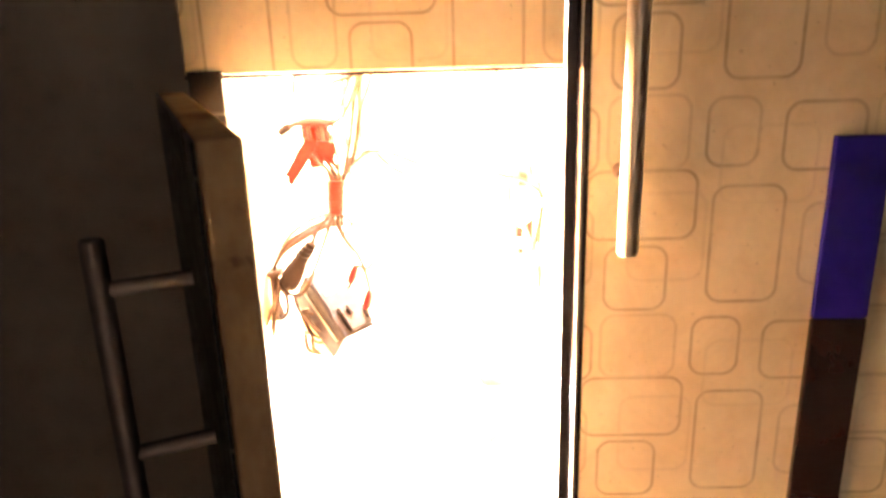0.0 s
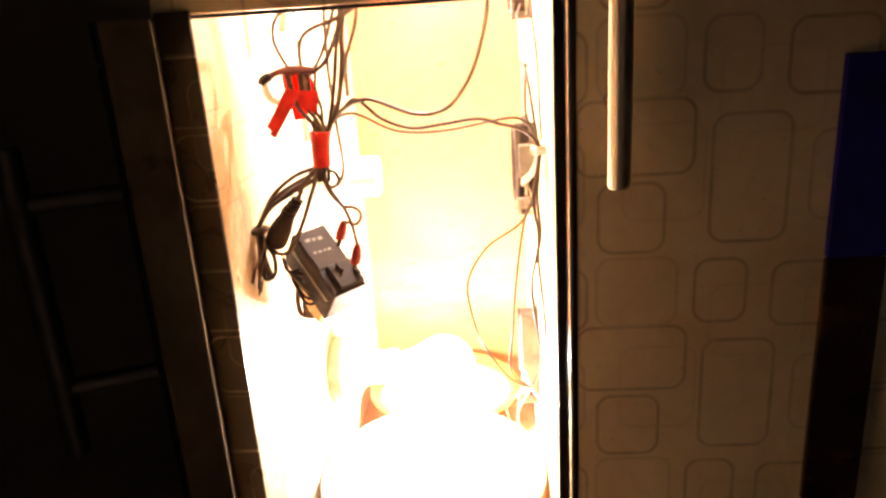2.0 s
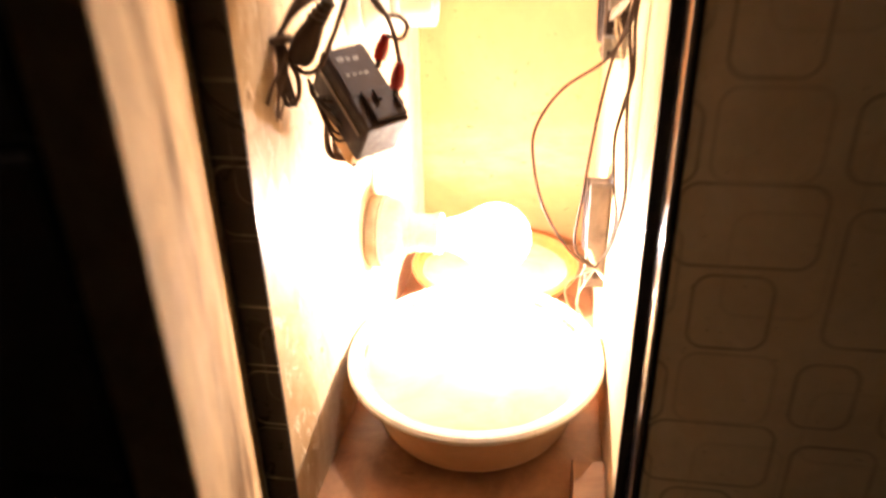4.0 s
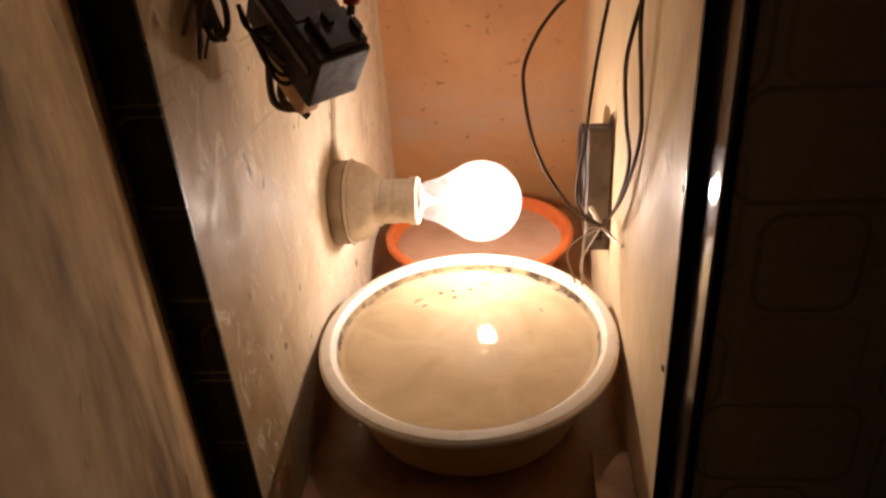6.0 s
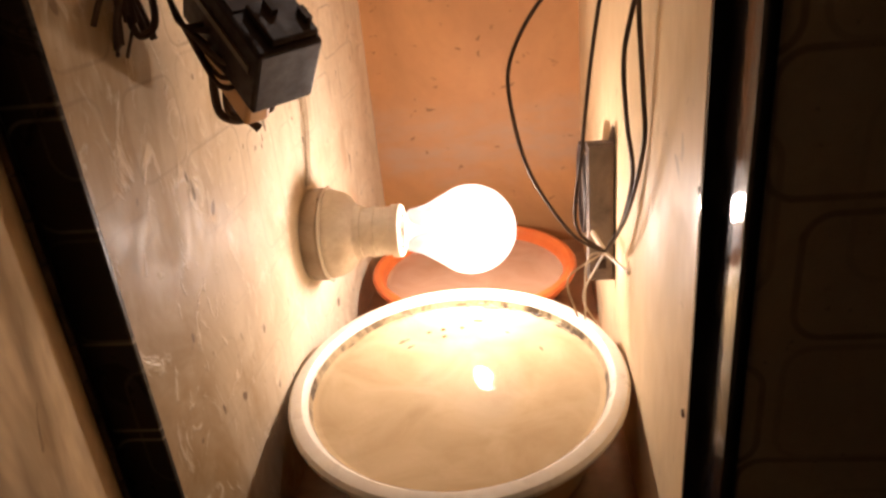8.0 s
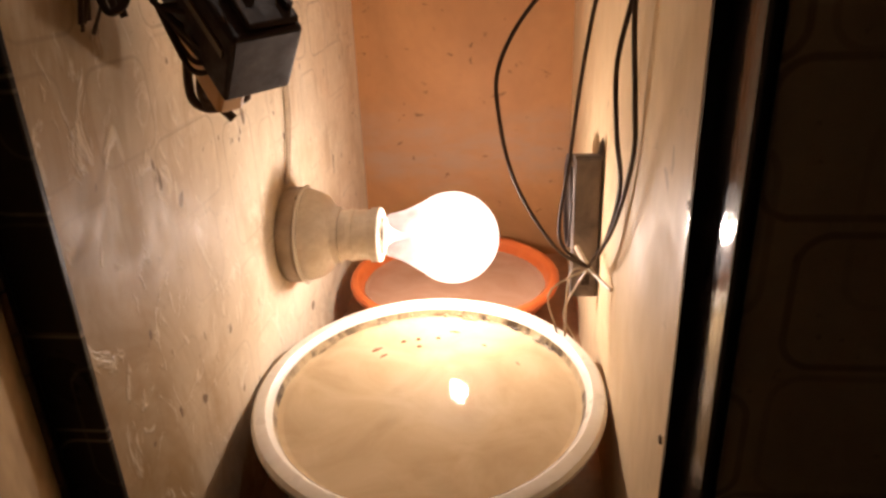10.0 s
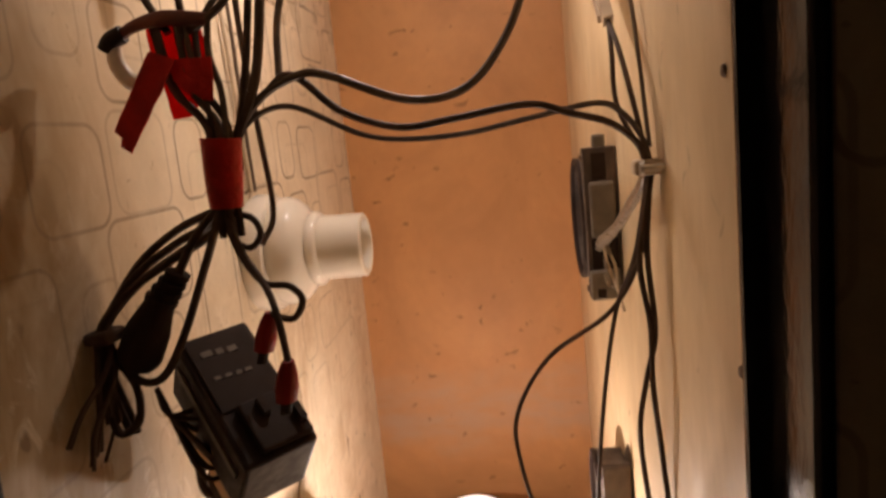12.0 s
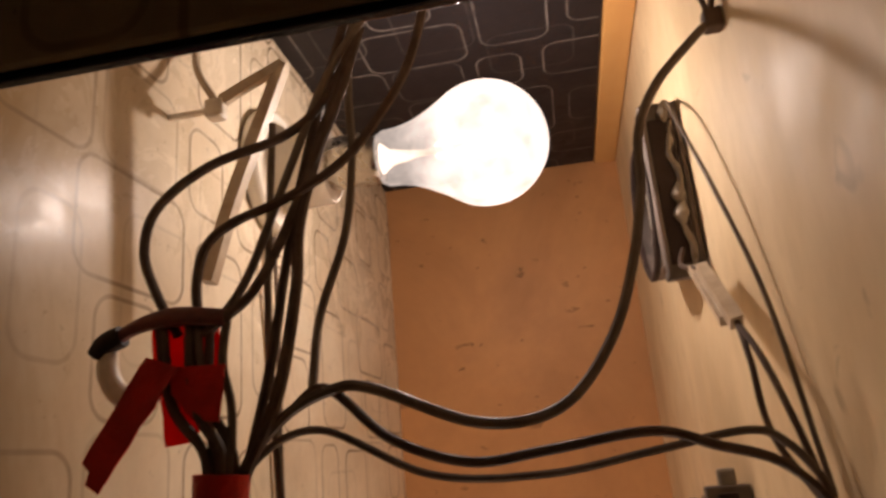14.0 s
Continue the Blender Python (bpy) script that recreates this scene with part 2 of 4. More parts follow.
M_BLADE = mottled("grey_fan_blade", (0.27, 0.24, 0.20), (0.13, 0.11, 0.09), 60, 0.35, 0, 0.2)
M_GLUE = mottled("hot_glue", (0.30, 0.235, 0.165), (0.14, 0.11, 0.08), 90, 0.3, 0, 0.3)
M_CAP = mottled("nickel_cap", (0.62, 0.58, 0.52), (0.40, 0.36, 0.30), 80, 0.28, 1.0, 0.1)
# a blue reflection on the dark strip, painted as base colour
M_BLUE = mottled("blue_reflection", (0.022, 0.013, 0.32), (0.012, 0.008, 0.16), 25, 0.14, 0, 0.05)
M_STRIP = mottled("dark_glass_strip", (0.020, 0.010, 0.008), (0.030, 0.014, 0.010), 25, 0.12, 0, 0.03)
M_SCREW = mottled("rusty_screw", (0.16, 0.10, 0.06), (0.08, 0.05, 0.03), 120, 0.5, 0.6, 0.2)


def water(name, a, b):
    m = Mat(name, 0.035, 0, 0.5)
    m.b.inputs["IOR"].default_value = 1.33
    m.color(m.mix(m.ramp(m.noise(26, 5, 0.6, distort=1.0), 0.35, 0.7), a, b))
    m.bump(m.noise(60, 4, 0.65, distort=1.2), 0.22, 0.0010)
    return m.m


M_WATER = water("murky_water", (0.60, 0.465, 0.29), (0.48, 0.355, 0.205))
M_WATER2 = water("clouded_water", (0.46, 0.28, 0.19), (0.38, 0.21, 0.13))


def glowing(name, strength):
    m = bpy.data.materials.new(name)
    m.use_nodes = True
    b = m.node_tree.nodes["Principled BSDF"]
    b.inputs["Base Color"].default_value = (0.8, 0.8, 0.8, 1)
    b.inputs["Emission Color"].default_value = (*WARM, 1)
    b.inputs["Emission Strength"].default_value = strength
    return m


def veiled(name, thinnest, thickest, strength):
    """Bulb glass: clear at the neck, with an uneven frosted skin on the globe that the filament sets aglow."""
    m = glowing(name, strength)
    t = m.node_tree
    b, out = t.nodes["Principled BSDF"], t.nodes["Material Output"]
    b.inputs["Roughness"].default_value = 0.08
    b.inputs["Base Color"].default_value = (0.02, 0.02, 0.02, 1)
    co, sep = t.nodes.new("ShaderNodeTexCoord"), t.nodes.new("ShaderNodeSeparateXYZ")
    t.links.new(co.outputs["Object"], sep.inputs[0])
    along, grain, total = t.nodes.new("ShaderNodeMapRange"), t.nodes.new("ShaderNodeTexNoise"), t.nodes.new("ShaderNodeMath")
    for k, v in zip(("From Min", "From Max", "To Min", "To Max"), (-0.036, -0.016, thinnest, thickest)):
        along.inputs[k].default_value = v
    t.links.new(sep.outputs["Z"], along.inputs["Value"])
    grain.inputs["Scale"].default_value, grain.inputs["Detail"].default_value = 95.0, 4.0
    t.links.new(co.outputs["Object"], grain.inputs["Vector"])
    vary = t.nodes.new("ShaderNodeMapRange")
    for k, v in zip(("From Min", "From Max", "To Min", "To Max"), (0.3, 0.7, 0.6, 1.4)):
        vary.inputs[k].default_value = v
    t.links.new(grain.outputs["Fac"], vary.inputs["Value"])
    total.operation = "MULTIPLY"
    t.links.new(along.outputs[0], total.inputs[0])
    t.links.new(vary.outputs[0], total.inputs[1])
    clear, mix = t.nodes.new("ShaderNodeBsdfTransparent"), t.nodes.new("ShaderNodeMixShader")
    t.links.new(total.outputs[0], mix.inputs[0])
    t.links.new(clear.outputs[0], mix.inputs[1])
    t.links.new(b.outputs[0], mix.inputs[2])
    t.links.new(mix.outputs[0], out.inputs[0])
    return m


M_GLOBE_LOW = veiled("lit_glass_low", 0.12, 0.30, 3.2)
M_GLOBE_TOP = veiled("lit_glass_top", 0.12, 0.34, 3.0)
M_CORE_LOW = glowing("filament_low", 1060.0)
M_CORE_TOP = glowing("filament_top", 1000.0)
M_STEM = mottled("bulb_stem_glass", (0.62, 0.58, 0.52), (0.50, 0.45, 0.38), 60, 0.15, 0, 0.0)


# ---- mesh helpers ----


def part(name, bm, material, parent=None, label="", smooth=False):
    me = bpy.data.meshes.new(name)
    bm.to_mesh(me)
    bm.free()
    me.materials.append(material)
    if smooth:
        for p in me.polygons:
            p.use_smooth = True
        me.set_sharp_from_angle(angle=radians(40))
    ob = new(name, me)
    if parent is not None:
        ob.parent = parent
    if label:
        ob["label"] = label
    return ob


def thing(name, label, category, group="", kind=""):
    return tagged(new(name), label, category, group, kind)


def box(x0, x1, y0, y1, z0, z1, bevel=0.0, seg=2, m=None):
    bm = bmesh.new()
    bmesh.ops.create_cube(bm, size=1)
    bmesh.ops.scale(bm, vec=(x1 - x0, y1 - y0, z1 - z0), verts=bm.verts)
    bmesh.ops.translate(bm, vec=((x0 + x1) / 2, (y0 + y1) / 2, (z0 + z1) / 2), verts=bm.verts)
    if bevel:
        bmesh.ops.bevel(bm, geom=bm.edges[:], offset=bevel, segments=seg, affect="EDGES", profile=0.5)
    if m is not None:
        bm.transform(m)
    return bm


def lathe(profile, m=None, seg=48, wobble=0.0):
    """A turned form round z from (radius, height) pairs; closed where the radius is 0."""
    bm = bmesh.new()
    rings = []
    for r, h in profile:
        if r <= 0:
            rings.append([bm.verts.new((0, 0, h))])
        else:
            rings.append([bm.verts.new((r * math.cos(a) * (1 + wobble * math.sin(2 * a + 1)), r * math.sin(a), h)) for a in (2 * math.pi * i / seg for i in range(seg))])
    for a, b in zip(rings, rings[1:]):
        for i in range(seg):
            j = (i + 1) % seg
            if len(a) == 1 and len(b) == 1:
                continue
            if len(a) == 1:
                bm.faces.new((a[0], b[i], b[j]))
            elif len(b) == 1:
                bm.faces.new((a[i], b[0], a[j]))
            else:
                bm.faces.new((a[i], b[i], b[j], a[j]))
    bmesh.ops.recalc_face_normals(bm, faces=bm.faces)
    if m is not None:
        bm.transform(m)
    return bm


def curve_points(pts, step=8):
    p = [Vector(q) for q in pts]
    p = [2 * p[0] - p[1]] + p + [2 * p[-1] - p[-2]]
    out = []
    for a, b, c, d in zip(p, p[1:], p[2:], p[3:]):
        for i in range(step):
            t = i / step
            out.append(0.5 * (2 * b + (c - a) * t + (2 * a - 5 * b + 4 * c - d) * t * t + (3 * b - a - 3 * c + d) * t ** 3))
    return out + [p[-2]]


def tube(pts, r, seg=8, step=8, radii=None, flat=1.0):
    line = curve_points(pts, step)
    bm = bmesh.new()
    up, rings = None, []
    for i, p in enumerate(line):
        d = (line[min(i + 1, len(line) - 1)] - line[max(i - 1, 0)]).normalized()
        side = d.orthogonal() if up is None else up - d * up.dot(d)
        side.normalize()
        up = side
        other = d.cross(side)
        k = r if radii is None else float(np.interp(i / (len(line) - 1), np.linspace(0, 1, len(radii)), radii))
        rings.append([bm.verts.new(p + k * (math.cos(a) * side + flat * math.sin(a) * other)) for a in (2 * math.pi * s / seg for s in range(seg))])
    for a, b in zip(rings, rings[1:]):
        for i in range(seg):
            j = (i + 1) % seg
            bm.faces.new((a[i], a[j], b[j], b[i]))
    bm.faces.new(rings[0][::-1])
    bm.faces.new(rings[-1])
    bmesh.ops.recalc_face_normals(bm, faces=bm.faces)
    return bm


def axes(o, ex, ey, ez):
    """A pose with the given axes (made unit length)."""
    ex, ey, ez = (Vector(v).normalized() for v in (ex, ey, ez))
    m = Matrix((ex, ey, ez)).transposed().to_4x4()
    m.translation = o
    return m


def setting(name, bm, material, label, category, smooth=False):
    return tagged(part(name, bm, material, smooth=smooth), label, category, kind="structure")


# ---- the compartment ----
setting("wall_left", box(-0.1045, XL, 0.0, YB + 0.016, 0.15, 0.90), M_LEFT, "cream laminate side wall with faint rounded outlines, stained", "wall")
setting("wall_right", box(XR, 0.0975, 0.001, YB + 0.016, 0.15, 0.90), M_RIGHT, "plain cream board side wall with brown stains", "wall")
setting("wall_back", box(XL, XR, YB, YB + 0.016, 0.15, 0.90), M_BACK, "tan orange hardboard back wall of the cabinet", "wall")
setting("floor", box(XL, XR, 0.0, YB, FLOOR - 0.016, FLOOR), M_FLOOR, "brown worn board floor of the cabinet", "floor")
setting("ceiling", box(XL, 0.0725, 0.008, YB, CEIL, CEIL + 0.016), M_CEIL, "black laminate ceiling board with pale rounded outlines", "ceiling")
setting("trim_batten", box(0.0730, XR - 0.0005, 0.010, YB - 0.0005, CEIL - 0.003, CEIL + 0.017, 0.001), M_WOOD, "raw pine batten along the ceiling's edge", "batten")
setting("trim_edge_left", box(-0.1045, -0.0868, -0.003, -0.0002, 0.15, SILL_TOP + 0.004, 0.0006), M_BLACK, "black patterned laminate edging of the side wall", "edging")
setting("trim_edge_right", box(0.0868, 0.0960, -0.0025, 0.0006, 0.15, 0.90, 0.0010, 2), M_RUBBER, "glossy black rounded edging beside the opening", "edging", True)
setting("upper_panel", box(-0.1065, 0.0862, -0.0004, 0.0022, SILL_TOP + 0.0022, 0.95, 0.0010), M_FRONT, "cream laminate panel with rounded outlines above the opening", "panel")

setting("trim_panel_edge", box(-0.1065, 0.0862, -0.0002, 0.0020, SILL_TOP, SILL_TOP + 0.0020, 0.0004), M_RUBBER, "black edging under the upper panel", "edging")

# the closed neighbour door with its bar handle and dark strip
FRONT = -0.025                 # its face stands forward of the opening
door_2 = setting("door_2", box(0.0948, 0.46, FRONT, -0.003, 0.05, 1.00, 0.0008), M_FRONT, "closed cream laminate door with brown rounded outlines", "door")
part("edge_strip", box(0.0912, 0.0952, FRONT - 0.0012, -0.0032, 0.05, 1.00, 0.0019, 5), M_RUBBER, door_2, "glossy black rounded edge strip", True)
part("bar", lathe([(0, 0.5545), (0.0042, 0.5547), (0.0051, 0.5560), (0.0051, 0.722), (0.0042, 0.7235), (0, 0.7237)], pose(0.1102, -0.050, 0), 24), M_STEEL, door_2, "round steel bar handle", True)
for z in (0.590, 0.700):
    part("handle_post", lathe([(0, 0), (0.0035, 0), (0.0035, 0.026), (0, 0.026)], pose(0.1102, FRONT, z, 90), 16), M_STEEL, door_2, smooth=True)
strip = part("glass_strip", box(0.2105, 0.2380, FRONT - 0.0038, FRONT, 0.377, 0.511, 0.0008), M_STRIP, door_2, "glossy dark brown strip")
# top of the same strip; its blue reflection is put into the colour
part("blue_reflection", box(0.2105, 0.2380, FRONT - 0.0038, FRONT, 0.5114, 0.6045, 0.0008), M_BLUE, strip, "upper part of the strip, coloured as a deep blue reflection")

# the open door on its hinge
DOOR = pose(-0.1065, -0.004, 0, 0, 0, -64.9)     # local x runs from the hinge to the free edge, y faces inside
door_1 = tagged(new("door_1"), "open cream door with steel bar handle on its outer face", "door", kind="structure")
door_1.matrix_basis = DOOR
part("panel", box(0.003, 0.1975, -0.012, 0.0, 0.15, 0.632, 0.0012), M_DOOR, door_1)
part("outer_laminate", box(0.003, 0.1975, -0.0136, -0.0124, 0.15, 0.632), M_BLACK, door_1, "black laminate outer face")
part("bar", lathe([(0, 0.508), (0.0030, 0.508), (0.0036, 0.509), (0.0036, 0.601), (0.0030, 0.602), (0, 0.602)], pose(0.166, -0.042, 0), 20), M_DULL, door_1, "slim steel bar handle", True)
for z in (0.530, 0.586):
    part("handle_post", lathe([(0, 0), (0.0026, 0), (0.0026, 0.027), (0, 0.027)], pose(0.166, -0.0156, z, 90), 12), M_DULL, door_1, smooth=True)

hinge = tagged(new("piano_hinge"), "long tarnished brass piano hinge between door and edging", "hinge")
leaf = box(-0.1066, -0.1048, -0.0034, -0.0026, 0.18, 0.625)
part("leaf", leaf, M_HINGE, hinge)
for i in range(31):
    z = 0.19 + i * 0.014
    part("knuckle", lathe([(0, z), (0.0017, z), (0.0017, z + 0.0132), (0, z + 0.0132)], pose(-0.1052, -0.0062, 0), 10), M_HINGE, hinge, smooth=True)

# ---- the dark room round the cabinet ----
# assumed room shell, kept near and pale to bounce light onto the doors
setting("room_wall_back", box(-1.6, 1.6, 0.9, 1.0, -0.7, 2.0), M_ROOM, "dark unlit room wall behind the cabinet", "wall")
setting("room_wall_left", box(-1.7, -1.6, -1.4, 1.0, -0.7, 2.0), M_ROOM, "dark unlit side wall of the room", "wall")
setting("room_wall_right", box(1.6, 1.7, -1.4, 1.0, -0.7, 2.0), M_ROOM, "dark unlit side wall of the room", "wall")
# unseen, added to return the bulbs' light to the cabinet front
setting("bounce_wall_front", box(-1.6, 1.6, -1.5, -1.4, -0.7, 2.0), M_ROOM, "added unseen wall behind the viewer that bounces light back", "wall")
setting("room_floor", box(-1.6, 1.6, -1.4, 0.9, -0.8, -0.7), M_ROOM, "dark unlit room floor", "floor")
setting("room_ceiling", box(-1.6, 1.6, -1.4, 0.9, 2.0, 2.1), M_ROOM, "dark unlit room ceiling", "ceiling")
setting("cabinet_side", box(0.0985, 0.46, 0.017, YB + 0.016, -0.7, 1.0), M_ROOM, "dark carcass of the neighbouring cabinet", "cabinet")
setting("cabinet_plinth", box(-0.1045, 0.0975, 0.004, YB + 0.016, -0.7, 0.149), M_ROOM, "dark lower carcass of the cabinet", "cabinet")

# ---- bowls ----


def bowl(name, label, centre, rx, ry, rim, depth, wall, mat, water_mat, level, water_label, lip, stain, body):
    t = thing(name, label, "bowl")
    k = ry / rx
    low = min(0.037, depth * 0.64)
    outer = [(0, -depth), (rx * 0.48, -depth), (rx * 0.50, -depth + 0.001)]
    for i in range(1, 6):
        u = i / 6
        outer.append((rx * (0.50 + (0.80 - 0.50) * math.sin(u * math.pi / 2)), -depth + 0.001 + (depth - low) * (1 - math.cos(u * math.pi / 2))))
    outer += [(rx * 0.80, -low), (rx - lip - 0.003, -0.016), (rx - lip, -0.0078), (rx - 0.0016, -0.0066), (rx - 0.0002, -0.0048), (rx, -0.0026), (rx - 0.0014, -0.0006), (rx - 0.004, 0)]
    inner = [(rx - wall + 0.003, 0), (rx - wall, -0.003), (rx - wall - 0.0045, -0.020), (rx * 0.72, -low + 0.004), (rx * 0.45, -depth + 0.004), (0, -depth + 0.004)]
    m = Matrix.Translation((centre[0], centre[1], rim)) @ Matrix.Diagonal((1, k, 1, 1))
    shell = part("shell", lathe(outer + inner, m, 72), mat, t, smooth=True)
    # outer faces below the rim take the darker body colour
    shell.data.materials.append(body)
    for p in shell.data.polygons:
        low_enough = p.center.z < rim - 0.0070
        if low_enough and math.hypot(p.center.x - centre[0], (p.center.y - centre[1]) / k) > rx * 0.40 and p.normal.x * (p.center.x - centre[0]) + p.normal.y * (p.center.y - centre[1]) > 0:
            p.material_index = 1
    part("water", lathe([(rx - wall - 0.0019, -level), (rx * 0.5, -level), (0, -level)], m, 72), water_mat, t, water_label)
    part("meniscus", lathe([(rx - wall - 0.0010, -level + 0.0014), (rx - wall - 0.0022, -level + 0.0005), (rx - wall - 0.0046, -level + 0.0001)], m, 72), water_mat, t, "wet edge of the water", True)
    part("scum_ring", lathe([(rx - wall - 0.0002, -0.0030), (rx - wall - 0.0008, -0.0050), (rx - wall - 0.0022, -level - 0.0006)], m, 72), stain, t, "brown scum line above the water", True)
    return t


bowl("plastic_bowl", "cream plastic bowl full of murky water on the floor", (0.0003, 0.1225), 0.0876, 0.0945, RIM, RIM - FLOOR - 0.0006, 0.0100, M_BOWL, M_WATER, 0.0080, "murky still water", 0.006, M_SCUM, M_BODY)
bowl("orange_pan", "orange plastic pan with clouded water behind the bowl", (-0.0015, 0.2945), 0.0765, 0.0765, 0.279, 0.279 - FLOOR - 0.0006, 0.0080, M_PAN, M_WATER2, 0.0100, "clouded still water", 0.006, M_PAN, M_PAN)
tagged(part("wood_block", box(0.0680, 0.0884, 0.031, 0.066, FLOOR + 0.0003, FLOOR + 0.0175, 0.0012), M_FLOOR), "small brown wood block in the floor corner", "wood block")

water_bits = thing("floating_debris", "small dark bits of dirt floating on the bowl's water", "debris")
rnd = random.Random(5)
for i in range(34):
    # a crust of dirt along the far waterline
    a = rnd.uniform(0.55, 1.85) if i % 4 else rnd.uniform(1.9, 2.7)
    r, lift = rnd.choice((0.985, 1.0, 1.012)) * 0.0758, rnd.uniform(0.0003, 0.0022)
    o = Vector((r * math.cos(a), 0.1225 + 1.079 * r * math.sin(a), RIM - 0.0079 + lift))
    d = Vector((-math.sin(a), math.cos(a), 0)) * rnd.uniform(0.0010, 0.0042)
    part("crust", tube([o - d, o + Vector((0, 0, 0.0003)), o + d], 0.0008, 6, 3, [0.0003, rnd.uniform(0.0006, 0.0013), 0.0004], 0.6), M_SCUM, water_bits)
for i in range(11):
    a, r = rnd.uniform(0.2, 2.6), rnd.choice((0.10, 0.45, 0.6, 0.70, 0.80)) * 0.0765
    o = Vector((r * math.cos(a), 0.1225 + 1.06 * r * math.sin(a), RIM - 0.0077))
    d = Vector((-math.sin(a), math.cos(a), 0)) * rnd.uniform(0.0008, 0.0030)
    part("bit", tube([o - d, o + Vector((0, 0, 0.0002)), o + d], 0.0006, 6, 3, [0.0002, rnd.uniform(0.0005, 0.0012), 0.0003], 0.4), M_FLOOR, water_bits)

# ---- lamp holders and bulbs ----
SIDE = Matrix(((0, 0, 1, 0), (0, 1, 0, 0), (-1, 0, 0, 0), (0, 0, 0, 1)))     # turns z to point along +x


def holder(y, z, mat, label, kind="aged", length=0.0525):
    """aged: flanged base, seam, stepped body; porcelain: smooth swelling body; socket: plain drum with a metal shell."""
    t = thing("lamp_holder", label, "lamp holder", "lamp holders")
    t.matrix_basis = Matrix.Translation((XL + 0.0028, y, z)) @ SIDE
    if kind == "aged":
        part("base", lathe([(0, -0.0025), (0.0272, -0.0025), (0.0280, -0.0012), (0.0280, 0.0062), (0.0270, 0.0072), (0.0246, 0.0074), (0.0246, 0.0088), (0, 0.0088)]), M_BASE, t, "grimy round base", True)
        part("body", lathe([(0, 0.0089), (0.0264, 0.0089), (0.0268, 0.0100), (0.0262, 0.0128), (0.0250, 0.0168), (0.0226, 0.0206), (0.0190, 0.0232), (0.0166, 0.0250), (0.0162, 0.0270), (0.0162, 0.0290), (0, 0.0290)]), mat, t, smooth=True)
        part("seam", lathe([(0.0250, 0.0074), (0.0284, 0.0077), (0.0290, 0.0084), (0.0284, 0.0092), (0.0258, 0.0094)]), M_PORC, t, "pale raised seam between base and body", True)
        part("collar", lathe([(0, 0.0291), (0.0146, 0.0291), (0.0146, 0.0340), (0.0152, 0.0344), (0.0152, 0.0368), (0.0146, 0.0372), (0.0146, length - 0.0064), (0.0158, length - 0.0058), (0.0160, length - 0.0010), (0.0152, length), (0.0128, length), (0.0122, 0.040), (0, 0.040)]), mat, t, smooth=True)
        for a in (20, 200):
            part("fixing_screw", lathe([(0, 0.0060), (0.0020, 0.0060), (0.0018, 0.0078), (0, 0.0081)], pose(0.0259 * math.cos(radians(a)), 0.0259 * math.sin(radians(a)), 0), 12), M_SCREW, t)
    elif kind == "porcelain":
        part("base", lathe([(0, -0.0025), (0.0288, -0.0025), (0.0295, -0.0010), (0.0295, 0.0060), (0.0285, 0.0078), (0.0262, 0.0084), (0, 0.0084)]), mat, t, smooth=True)
        part("body", lathe([(0, 0.0085), (0.0258, 0.0085), (0.0270, 0.0110), (0.0272, 0.0145), (0.0262, 0.0185), (0.0236, 0.0220), (0.0200, 0.0242), (0.0182, 0.0254), (0, 0.0254)]), mat, t, smooth=True)
        part("collar", lathe([(0, 0.0255), (0.0180, 0.0255), (0.0188, 0.0266), (0.0188, 0.0292), (0.0178, 0.0304), (0.0162, 0.0310), (0.0160, 0.0330), (0.0160, length - 0.0008), (0.0152, length), (0.0128, length), (0.0122, 0.036), (0, 0.036)]), mat, t, smooth=True)
    else:
        part("base", lathe([(0, -0.0025), (0.0275, -0.0025), (0.0285, -0.0010), (0.0285, 0.0030), (0.0270, 0.0048), (0.0205, 0.0056), (0, 0.0056)]), mat, t, smooth=True)
        part("body", lathe([(0, 0.0057), (0.0182, 0.0057), (0.0180, 0.0070), (0.0176, 0.0255), (0.0168, 0.0275), (0.0125, 0.0285), (0, 0.0285)]), mat, t, smooth=True)
        part("socket_shell", lathe([(0, 0.0286), (0.0116, 0.0286), (0.0116, 0.0330), (0.0121, 0.0335), (0.0121, 0.0350), (0.0116, 0.0355), (0.0116, 0.0420), (0.0122, 0.0426), (0.0118, 0.0440), (0.0104, 0.0440), (0.0104, 0.034), (0, 0.034)]), M_CAP, t, "dull metal bayonet shell", True)
    return t


